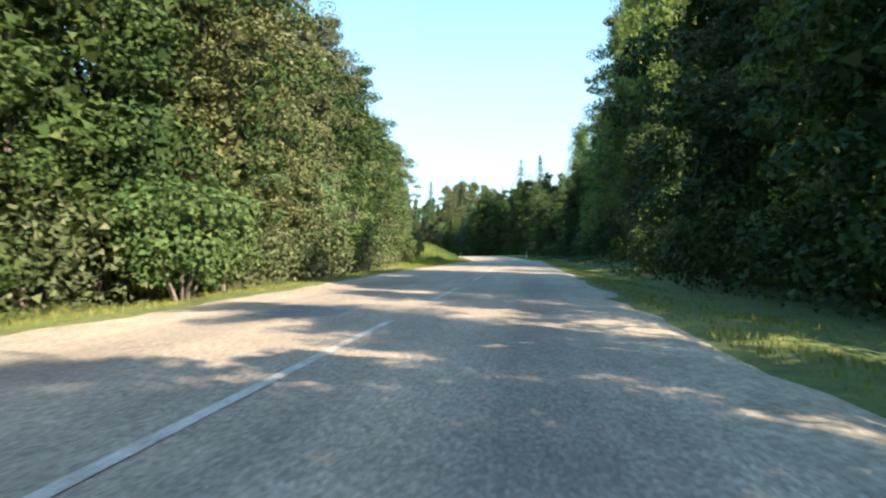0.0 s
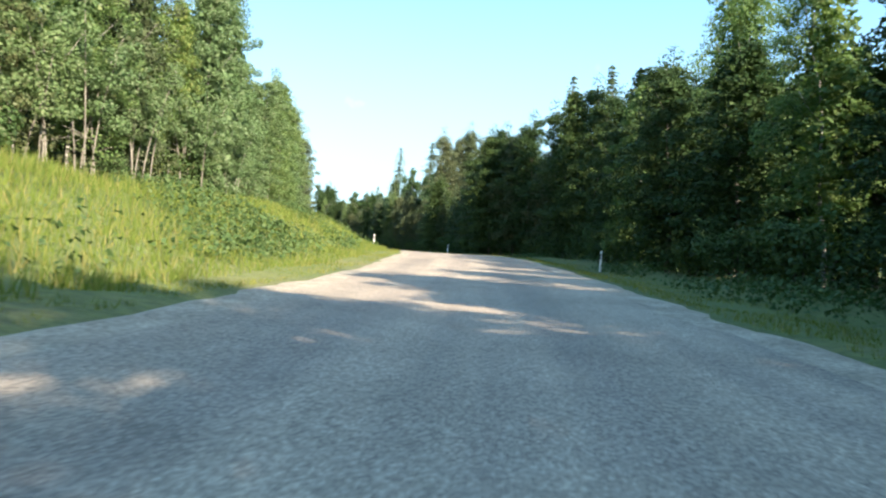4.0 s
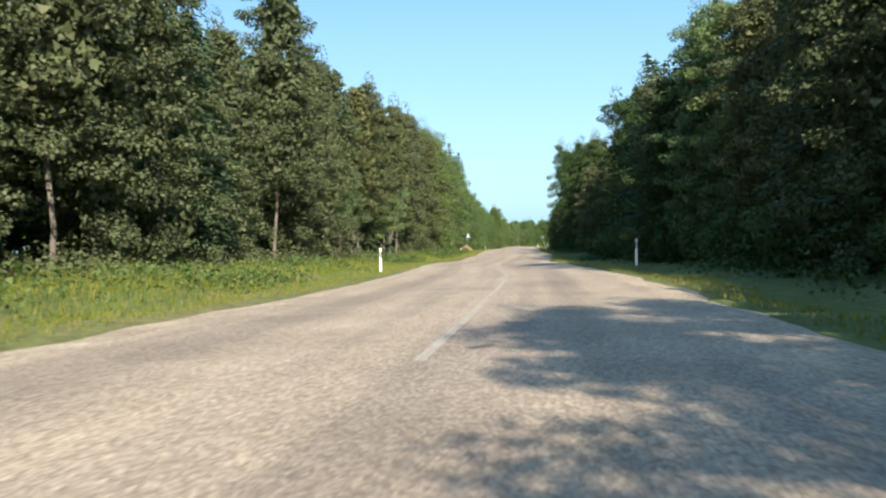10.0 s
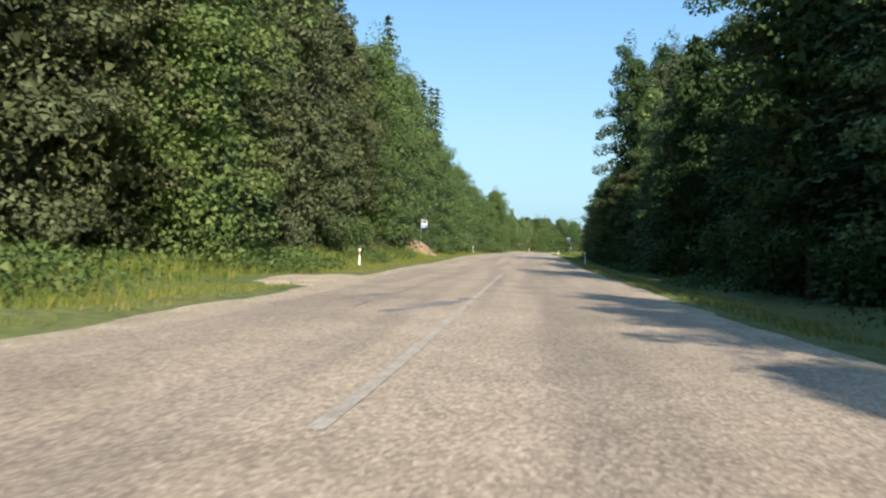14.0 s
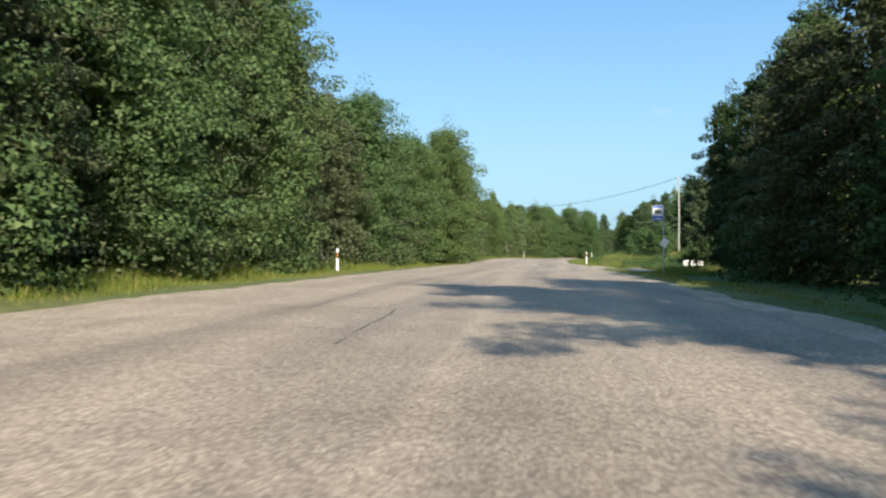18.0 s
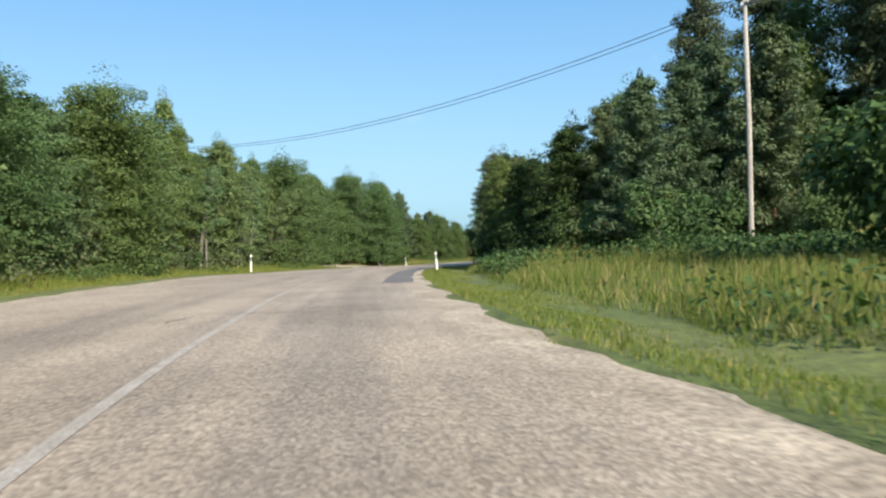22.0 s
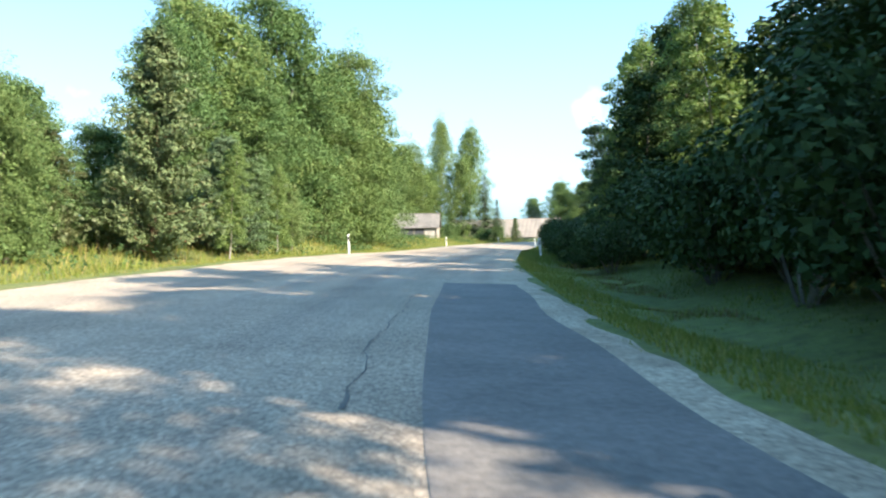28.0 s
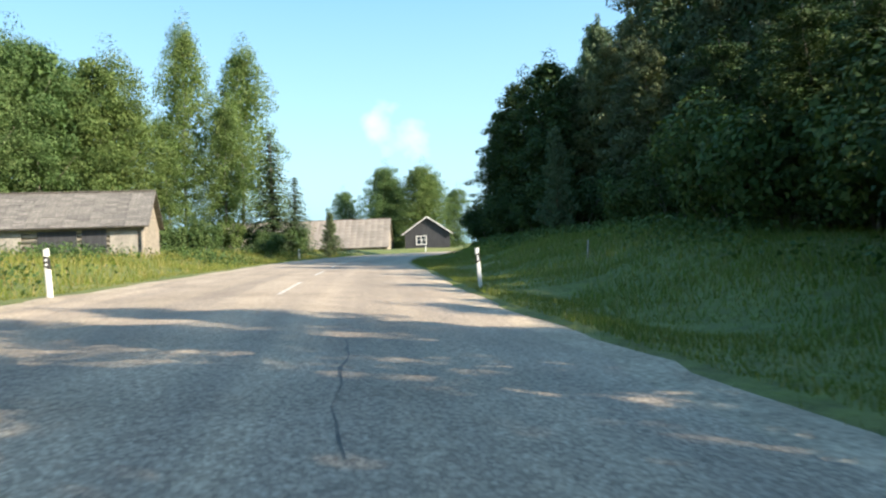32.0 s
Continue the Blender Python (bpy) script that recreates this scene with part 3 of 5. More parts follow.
def bush(label, h, width, seed, count=4500, leaf=None, size=0.06):
    r = np.random.default_rng(seed)
    root = thing("bush", label, "bush")
    pieces = []
    cen, rad = [], []
    for k in range(7):
        a, ln = r.random() * 6.28, width * (0.35 + 0.5 * r.random())
        e = np.array((math.cos(a) * ln, math.sin(a) * ln, h * (0.55 + 0.4 * r.random())))
        pieces.append(tube([(0.1 * math.cos(a), 0.1 * math.sin(a), -0.1), e * 0.55, e], [0.035, 0.022, 0.008], 4))
        cen += [e, e * 0.6]
        rad += [(width * 0.32, width * 0.32, h * 0.22), (width * 0.4, width * 0.4, h * 0.28)]
    v, f = joined(pieces)
    part("stem", mesh_of("stem", v, f, BARK_GREY), root)
    part("foliage", poly_soup("foliage", leaf_cloud(cen, rad, count, size, r), leaf or LEAF_BUSH), root)
    return root


def multi_stem(label, h, seed, leaf, stems=6, count=8000):
    """A clump of thin pale stems that leans about, leafy in its upper half."""
    r = np.random.default_rng(seed)
    root = thing("birch_clump", label, "tree")
    cen, rad = [], []
    for k in range(stems):
        a, b = r.random() * 6.28, r.random() * 6.28
        x, y, ln = math.cos(a) * 0.8 * r.random(), math.sin(a) * 0.8 * r.random(), 0.6 + 1.6 * r.random()
        hh = h * (0.7 + 0.35 * r.random())
        p = [(x + math.cos(b) * ln * q * q, y + math.sin(b) * ln * q * q, hh * q - 0.2) for q in np.linspace(0, 1, 7)]
        pieces = [tube(p, [0.055 * (1 - 0.8 * q) for q in np.linspace(0, 1, 7)], 5)]
        for j in range(4):
            s, c, g = np.array(p[2 + j]), r.random() * 6.28, 0.5 + 0.7 * r.random()
            e = s + np.array((math.cos(c) * g, math.sin(c) * g, 0.25))
            pieces.append(tube([s, (s + e) / 2, e], [0.018, 0.012, 0.006], 3))
            if j > 0:
                cen += [e, np.array(p[3 + j])]
                rad += [(0.55, 0.55, 0.4), (0.6, 0.6, 0.5)]
        v, f = joined(pieces)
        part("stem", mesh_of("stem", v, f, BARK_PALE, True), root, "thin pale leaning stem")
    part("crown", poly_soup("crown", leaf_cloud(cen, rad, count, 0.06, r), leaf), root)
    return root


class Kind:
    """One built thing, set down again and again; the first use takes the built one itself."""

    def __init__(self, make):
        self.ob, self.used = make, 0

    def put(self, at, turn=0.0, scale=1.0, tall=1.0, group="", lean=0.0, label=""):
        m = pose(*at, lean, 0, turn) @ Matrix.Diagonal((scale, scale, scale * tall, 1))
        if self.used:
            self.ob.scale = (1, 1, 1)
            o = copy_thing(self.ob, m)
        else:
            o = self.ob
            o.matrix_basis = m
            self.first = m
        if self.used:
            self.ob.matrix_basis = self.first
        self.used += 1
        tagged(o, label, "", group)
        return o


KINDS = {
    "alder": [Kind(broadleaf("alder", "tall grey alder with dense leaves darkened for shade", BARK_GREY, LEAF_ALDER_SHADED, 15, 0.13, 3.1, 20000, 0.078, s)) for s in (1, 2, 3)],
    "grey_alder": [Kind(broadleaf("alder", "alder leafed down to the ground, sunlight toned into leaves", BARK_GREY, LEAF_ALDER_SUNLIT, 16, 0.12, 3.0, 25000, 0.07, s, droop=0.16)) for s in (16, 17, 18)],
    "stem_alder": [Kind(broadleaf("alder", "tall alder with bare grey lower stem", BARK_GREY, LEAF_ALDER_SUNLIT, 17, 0.10, 2.9, 23000, 0.072, s, low=0.2, droop=0.05, fill_low=0.3, flat=0.7)) for s in (26, 27, 28)],
    "birch": [Kind(broadleaf("birch", "slender birch with white bark and light leaves", BARK_BIRCH, LEAF_BIRCH, 17, 0.10, 2.4, 22000, 0.066, s, 0.14, 0.35, 44, 1400, 0.25)) for s in (4, 5)],
    "broad_birch": [Kind(broadleaf("birch", "broad old birch with hanging light green twigs", BARK_BIRCH, LEAF_BIRCH, 20, 0.17, 3.7, 34000, 0.07, s, 0.2, 0.5, 60, 2200, 0.3, 0.75)) for s in (29,)],
    "bare_birch": [Kind(broadleaf("birch", "tall birch with a long bare white trunk", BARK_BIRCH, LEAF_BIRCH, 21, 0.15, 2.6, 22000, 0.068, 30, 0.52, 0.35, 40, 1600, 0.55))],
    "aspen": [Kind(broadleaf("aspen", "young aspen with pale trunk and grey-green leaves", BARK_BIRCH, LEAF_ASPEN, 16, 0.10, 2.8, 23000, 0.07, s, 0.07)) for s in (6, 7)],
    "linden": [Kind(broadleaf("linden", "broad leafy tree with a rounded sunlit crown", BARK_GREY, LEAF_LINDEN, 15, 0.2, 4.4, 42000, 0.074, s, 0.03, 0.1, 80, 4200, 0.04, 0.5)) for s in (21, 22)],
    "spruce": [Kind(spruce("dark spruce with drooping needle boughs", 20, 3.4, s)) for s in (8, 9)],
    "pine": [Kind(pine("pine with blue-green needle tufts", 12, 3.3, s)) for s in (10, 12)],
    "birch_clump": [Kind(multi_stem("clump of thin leaning pale birch stems", 7.5, s, LEAF_ASPEN)) for s in (23, 24, 25)],
    # the willow bush again, with the slope's shade put into darker leaves
    "dark_bush": [Kind(bush("willow bush on the shady slope, shade toned into leaves", 2.6, 2.0, s, 6000, LEAF_ALDER_SHADED, 0.055)) for s in (19, 20)],
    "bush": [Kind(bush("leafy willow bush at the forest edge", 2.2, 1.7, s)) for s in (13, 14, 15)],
}
FOREST_STEP = 4.7


def plant(kind, x, y, scale=1.0, tall=1.0, group="trees along the road", label="", sink=0.0):
    opts = KINDS[kind]
    k = opts[int(rng.integers(0, len(opts)))]
    return k.put(on_ground(x, y, -sink), float(rng.random() * 360), scale, tall, group, float(rng.normal() * 1.5), label)


OFF_L = [(-90, 7.4), (40, 8.4), (56, 9.8), (82, 10.6), (93, 16.0), (112, 18.4), (170, 18.8), (215, 16.2), (260, 14.5), (380, 13.0), (430, 11.0), (510, 10.5), (560, 12.0), (620, 14.5), (645, 13.0), (690, 12.0), (815, 13.0)]
OFF_R = [(-90, 8.6), (36, 9.2), (47, 11.6), (72, 12.6), (84, 11.4), (150, 11.0), (166, 12.2), (190, 11.8), (198, 9.6), (214, 9.0), (224, 10.2), (240, 10.4), (300, 10.6), (345, 10.8), (358, 11.6), (391, 11.4), (396, 11.0), (410, 10.8), (422, 12.0), (455, 12.0), (540, 12.0), (560, 10.0), (598, 10.2), (610, 11.4), (636, 11.4), (650, 10.4), (665, 12.6), (685, 14.6), (692, 17.5), (698, 22.5), (714, 23.0), (725, 20.0), (742, 16.0), (770, 13.0), (815, 14.0)]
HIGH_L = [(-90, 15), (30, 14), (50, 12.5), (88, 12.5), (98, 14), (200, 15), (236, 17.8), (260, 18.2), (380, 20), (430, 15), (455, 12.5), (475, 11.5), (500, 10.5), (515, 8.6), (535, 8.6), (550, 10), (575, 11), (605, 10.5), (640, 5), (655, 6), (664, 9), (672, 14), (690, 15), (815, 14)]
HIGH_R = [(-90, 11), (-2, 11), (6, 17), (25, 16.5), (29, 10.2), (41, 10.2), (48, 17), (55, 21), (66, 23), (71, 22), (75, 17), (88, 16.8), (98, 15), (110, 12.8), (128, 11), (140, 10.5), (155, 11.5), (165, 13), (174, 17), (182, 17), (188, 15), (197, 14.6), (205, 13.6), (222, 12.6), (232, 11.8), (250, 11.6), (262, 11.4), (285, 12.8), (302, 12.8), (312, 11.2), (330, 11.2), (340, 13.4), (352, 15), (362, 16.5), (388, 16.5), (394, 11.5), (398, 10), (405, 8.8), (418, 9.2), (428, 10.4), (456, 10.4), (545, 7.6), (560, 7.5), (572, 8.6), (582, 10.5), (592, 12), (603, 13.2), (618, 13.2), (628, 11), (636, 9.2), (646, 9.4), (654, 10.8), (664, 11.5), (684, 11.4), (690, 9.5), (714, 9.5), (722, 11.5), (740, 12.5), (756, 12), (815, 10)]
# Shade is put into the mix: darker-leaved alder on the right and shaded stretches.
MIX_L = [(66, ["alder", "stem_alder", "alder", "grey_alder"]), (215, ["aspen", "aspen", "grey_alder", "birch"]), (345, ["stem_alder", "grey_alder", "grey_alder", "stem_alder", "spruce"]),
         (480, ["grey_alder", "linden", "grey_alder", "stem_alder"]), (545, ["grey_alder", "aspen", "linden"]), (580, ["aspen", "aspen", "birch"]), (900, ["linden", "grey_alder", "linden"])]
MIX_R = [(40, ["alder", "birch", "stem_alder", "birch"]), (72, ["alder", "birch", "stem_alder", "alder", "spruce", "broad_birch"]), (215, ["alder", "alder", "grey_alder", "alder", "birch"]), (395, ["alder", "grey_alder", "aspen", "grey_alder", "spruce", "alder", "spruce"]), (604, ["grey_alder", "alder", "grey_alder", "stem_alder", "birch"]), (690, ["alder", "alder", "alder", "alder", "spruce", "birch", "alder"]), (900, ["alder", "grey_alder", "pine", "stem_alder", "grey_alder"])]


def open_ground(y, side):
    return (side > 0 and 457 < y < 541) or (side < 0 and (y > 686 or 606 < y < 640)) or (side > 0 and y > 758)


def forest_edge(side, offs, highs, kinds):
    y = -30.0
    while y < 800:
        y += FOREST_STEP * (0.75 + 0.5 * rng.random()) * (0.72 if side < 0 and 395 < y < 505 else 0.6 if side < 0 and 528 < y < 606 else 0.55 if side > 0 and 555 < y < 602 else 0.75 if side > 0 and y < 26 else 1.35 if side > 0 and y < 44 else 0.5 if side > 0 and 188 < y < 210 else 0.6 if side > 0 and 210 < y < 262 else 0.7 if side > 0 and (y > 590 or y < 110 or 180 < y < 457) else 1.0)
        if open_ground(y, side):
            continue
        lat = side * (by_station(y, offs) + rng.random() * 2.2 + (side > 0) * 1.3 * math.sin(y * 0.21 + 1.3 * math.sin(y * 0.07)))
        p = spot(y, lat)
        mixed = next(m for top, m in kinds if y < top)
        kind = mixed[int(rng.integers(0, len(mixed)))]
        if side < 0 and 372 < y < 430 and kind == "spruce":
            kind = "grey_alder"
        h = by_station(y, highs) * (0.82 + (0.16 if side < 0 and 505 < y < 590 else 0.3) * rng.random())
        wide = 1.0 if kind == "spruce" else min(1.4, max(1.0, 1.0 + (14.0 - h) * 0.08))
        full = {"alder": 15, "grey_alder": 16, "birch": 17, "aspen": 16, "spruce": 20, "linden": 15, "stem_alder": 17, "broad_birch": 20, "pine": 12}[kind]
        plant(kind, p.x, p.y, min(1.6 if side > 0 and y < 72 else 1.25, h / full * (0.95 + 0.15 * rng.random())) * wide, 1.0 / wide, "trees along the road")
        if rng.random() < 0.55 and not (side < 0 and 258 < y < 338):
            q = spot(y + 2 * rng.random(), side * (by_station(y, offs) - 0.6 + 0.8 * rng.random()))
            plant("bush", q.x, q.y, 0.6 + 0.8 * rng.random(), 1.0, "bushes at the forest edge")


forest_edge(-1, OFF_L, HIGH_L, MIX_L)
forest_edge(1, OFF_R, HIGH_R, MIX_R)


def wood_block(seed, n=13, length=26.0, depth=16.0):
    """A stand of the inner forest: trunks, and crowns of larger sprays."""
    r = np.random.default_rng(seed)
    trunks, crowns = [], []
    for k in range(n):
        x, y, h = r.random() * depth, (k + r.random()) / n * length - length / 2, 14 + 5 * r.random()
        v, f = tube([(x, y, -1.5), (x + r.normal() * 0.3, y, h * 0.5), (x, y, h)], [0.14, 0.10, 0.03], 5)
        trunks.append((v, f))
        cen, rad = [], []
        for j in range(14):
            fz = 0.1 + 0.9 * (j + r.random()) / 14
            a, q = r.random() * 6.28, 2.3 * r.random() * math.sin(math.pi * min(1, 0.15 + 0.85 * fz)) ** 0.6
            cen.append((x + math.cos(a) * q, y + math.sin(a) * q, fz * h))
            rad.append((1.2, 1.2, 1.1))
        crowns.append(leaf_cloud(cen, rad, 2600, 0.24, r))
    v, f = joined(trunks)
    return mesh_of("stand_trunks", v, f, BARK_GREY), poly_soup("stand_crowns", np.vstack(crowns), LEAF_ALDER_SHADED)


BLOCKS = [wood_block(s) for s in (31, 32, 33)]


def inner_forest(side, offs, highs, rows=3):
    y = -30.0
    while y < 790:
        y += 21
        if open_ground(y, side) or (side < 0 and y > 600):
            continue
        for k in range(2 if side > 0 and 25 < y < 45 else 0, rows):
            lat = side * (by_station(y, offs) + 4.0 + 15 * k)
            p = spot(y, lat)
            i = int(np.argmin(np.abs(ST - y)))
            turn = math.degrees(math.atan2(NOR[i, 1], NOR[i, 0])) + (180 if side < 0 else 0)
            tr, cr = BLOCKS[int(rng.integers(0, 3))]
            root = thing("forest_stand", "dense mixed forest standing behind the road's edge", "forest", "inner forest", "stuff")
            root.matrix_basis = pose(*p, 0, 0, turn) @ Matrix.Diagonal((1, 1, by_station(y, highs) / 16.5 * (0.9 + 0.15 * rng.random()) * (1.0 + 0.5 * min(k, 1) * (side > 0 and (215 < y < 360 or 55 < y < 135)) + 1.5 * min(k, 1) * (side > 0 and 686 < y < 735) + 0.12 * k), 1))
            part("trunks", tr, root)
            part("crowns", cr, root)


inner_forest(-1, OFF_L, HIGH_L)
inner_forest(1, OFF_R, HIGH_R)

FOOT_R = [(640, 7.3), (664, 7.4), (680, 7.8), (694, 10.2)]      # where the bushes begin on the shady slope

# ---- single trees that stand out ----
for x, y, h in [(-57.2, 411.6, 23.5), (-55.7, 417.5, 24), (-53.4, 414.2, 24.5), (-55.0, 424.0, 23.5), (-57.6, 420.5, 22)]:
    plant("alder", x, y, h / 15 * 0.8, 1.25, "tall trees inside the wood", "tall old alder whose shadow falls across the road")
for y, lat, h in [(503, -11.2, 11.5), (506, -10.8, 11), (508.5, -11.4, 11), (511, -10.9, 10.2), (513, -12.5, 10)]:
    p = spot(y, lat)
    plant("grey_alder", p.x, p.y, h / 16 * 1.3, 0.78, "trees along the road")
SPRUCES = [(19.8, 212.4, 27), (26.1, 206.7, 27.7), (-19.0, 346.6, 33), (-7.9, 327.3, 33), (-98.9, 446.6, 28), (-86, 420, 22), (-90, 425, 24),
           (-64, 340, 22), (-70, 352, 20), (-63, 353, 20), (-69, 362, 21), (-75, 372, 19), (-104, 462, 17), (-84.5, 407.5, 20), (-83.5, 412, 19), (-82.5, 403, 21), (-79.5, 395.5, 20), (-125, 631, 13), (-72.8, 377.3, 21), (-70.5, 368.5, 19), (-76.6, 392.6, 22.5), (-81.3, 389.6, 25), (-14.7, 302.3, 20), (-18.5, 301.7, 15), (-20.9, 316.5, 18)]
for x, y, h in SPRUCES:
    plant("spruce", x, y, h / 20 * 0.95, 1.05, "tall spruces", "tall dark spruce rising above the forest")
for y, lat, h in [(281, 19, 17), (300, 17, 18), (318, 15, 17), (335, 16, 18)]:
    p = spot(y, lat)
    plant("spruce", p.x, p.y, h / 20 * 0.92, 1.08, "tall spruces", "tall dark spruce rising above the forest")
for x, y, h in [(-75, 469, 11.5), (-72, 473, 12.5), (-73.2, 463.5, 11.5), (-69, 468, 14), (-70.5, 461, 14), (-66, 464, 15)]:
    plant("alder", x, y, h / 15, 1.0, "dark trees by the bus stop", "dark alder shading the bus stop")
for y, lat, kind, size in [(668, 9.6, "dark_bush", 0.9), (674, 10.2, "dark_bush", 1.1), (680, 10.6, "bush", 0.9), (686, 11.4, "dark_bush", 1.2), (690, 12.6, "bush", 1.1), (694, 13.2, "dark_bush", 1.3), (699, 14.0, "bush", 1.5), (703, 14.2, "bush", 1.6),
                           (706.5, 14.6, "bush", 1.7), (710, 15.6, "dark_bush", 1.4), (715, 16.4, "dark_bush", 1.2), (721, 15.6, "bush", 1.2), (727, 14.8, "dark_bush", 1.3), (733, 14.0, "bush", 1.2), (738, 13.0, "dark_bush", 1.3), (744, 12.6, "bush", 1.3), (750, 11.8, "dark_bush", 1.4), (756, 11.2, "bush", 1.3), (762, 10.8, "dark_bush", 1.2)]:
    for k in range(2):
        p = spot(y + 2.4 * float(rng.random()), lat + 1.8 * k * float(rng.random()) + 0.5 * k)
        plant(kind, p.x, p.y, size * (0.85 + 0.3 * float(rng.random())), 1.1, "bushes on the shady slope")
for y, lat, h in [(697.5, 13.4, 5.0), (700.5, 14.0, 5.6), (703.5, 14.4, 6.0), (706.5, 15.2, 6.4), (710, 16.4, 6.8), (702, 17.2, 6.8), (706, 18.2, 7.4), (710, 19.4, 7.8), (713.5, 18.0, 7.2)]:
    p = spot(y, lat)
    plant("alder", p.x, p.y, h / 15 * 1.5, 0.67, "trees along the road", "low dark alder with lit top twigs on the slope")
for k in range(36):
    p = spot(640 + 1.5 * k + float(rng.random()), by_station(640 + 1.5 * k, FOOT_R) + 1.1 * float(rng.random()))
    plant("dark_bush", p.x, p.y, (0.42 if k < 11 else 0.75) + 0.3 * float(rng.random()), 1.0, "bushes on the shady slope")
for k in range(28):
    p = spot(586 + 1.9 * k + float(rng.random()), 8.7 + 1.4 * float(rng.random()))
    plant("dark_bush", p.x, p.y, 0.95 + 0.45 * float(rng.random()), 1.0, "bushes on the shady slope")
for x, y, h in [(-52.0, 714.3, 10.5), (-48.5, 719.5, 10), (-44, 727, 10.5)]:
    plant("grey_alder", x, y, h / 16 * 1.25, 0.8, "trees along the road", "grey willow with silvery lit upper twigs")
for k in range(15):
    p = spot(694 + 4.6 * k, 40 + 9 * float(rng.random()))
    kind, full = (("pine", 12), ("alder", 15), ("grey_alder", 16))[k % 3]
    plant(kind, p.x, p.y, (22 + 4 * float(rng.random())) / full * 0.85, 1.18, "trees on the hill", "tall tree high on the hillside")
for kind, full, x, y, h in [("alder", 15, -46, 708, 20), ("pine", 12, -42, 714, 22), ("alder", 15, -39.5, 719, 22), ("pine", 12, -37, 726, 24), ("alder", 15, -50, 703.5, 17), ("alder", 15, -43, 705, 20), ("grey_alder", 16, -35, 731, 22)]:
    plant(kind, x, y, h / full * 0.85, 1.18, "trees on the hill", "tall dark tree on the hillside above the road")
for x, y, h in [(-19, 756, 25), (-24, 749, 23), (-15, 750, 25), (-29, 743, 22), (-33, 735, 20)]:
    plant("pine", x, y, h / 12 * 0.8, 1.25, "pines on the hill", "tall old pine rising above the hillside trees")
for y, lat, h in [(748, 13, 12), (755, 14, 12), (742, 14, 13), (760, 13, 11), (735, 15, 13)]:
    p = spot(y, lat)
    plant("alder", p.x, p.y, h / 15 * 1.2, 0.85, "trees along the road")
for x, y, h in [(-54, 407, 19), (-109.8, 682, 22), (-106, 686, 19), (-124, 552, 12.3), (-129, 541, 11), (-82, 552, 12.5)]:
    plant("birch", x, y, h / 17, 1.0, "single birches", "tall birch with hanging light green twigs")
for x, y, h in [(0.5, 260, 24.6), (5.8, 262, 26.5), (11.9, 263, 25), (17.5, 261, 23.5), (9, 271, 27), (2, 270, 26)]:
    plant("grey_alder", x, y, h / 16 * 0.9, 1.12, "tall trees inside the wood", "tall rounded alder rising above the wood")
for kind, x, y, size in [("birch", -104.7, 657.6, 0.30), ("aspen", -105.8, 656.2, 0.33), ("pine", -106.2, 659.5, 0.42), ("birch", -104.4, 661.8, 0.27), ("aspen", -103.4, 664.0, 0.28), ("pine", -107.4, 654.6, 0.5), ("birch", -107.2, 651.8, 0.33)]:
    plant(kind, x, y, size * 1.25, 0.8, "young trees on the verge", "young pale-green sapling before the tall trees")
plant("bare_birch", 14.3, 45.4, 1.0, 1.0, "single birches")
plant("broad_birch", 29.3, 164.7, 1.3, 1.1, "single birches")
for x, y, h, wide in [(-64.6, 771.5, 25.6, 0.92), (-57.4, 773.5, 24.6, 1.15), (-60.8, 769, 17, 1.15), (-66.5, 769, 15, 1.1)]:
    plant("broad_birch", x, y, h / 20 * wide, 1 / wide, "single birches", "tall slender weeping birch beside the barn")
plant("spruce", -57.2, 763.5, 1.0, 0.66, "tall spruces", "young dark spruce standing beside the birches")
plant("spruce", -54.6, 764.0, 0.72, 0.6, "tall spruces", "young dark spruce standing beside the birches")
for x, y in ((-72, 757), (-69.5, 759), (-67, 760.5), (-64.5, 762), (-62, 764), (-59, 765), (-70.5, 762), (-66, 765), (-75, 756), (-55, 762.5)):
    plant("bush", x, y, 1.25 + 0.35 * float(rng.random()), 1.0, "bushes beside the road", "leafy bush under the birches by the barn")
for x, y, h in [(-122.9, 633, 12), (-124, 624, 11.5), (-127, 617, 10), (-119, 641, 9), (-127, 628, 9), (-110.2, 647.5, 9.5), (-93.5, 537, 8), (-91, 541, 9.5), (-94.5, 546, 8.5), (-88, 548, 12), (-97, 551, 7), (-86, 544, 11.5), (-122, 645, 9), (-123.0, 631.1, 8), (-122.6, 641.1, 8), (-119.8, 642.7, 8.5), (-116.5, 644.2, 7.5), (-126.5, 645.8, 9), (-50.4, 764.5, 5.0)]:
    plant("pine", x, y, h / 12, 1.0, "pines beside the road")
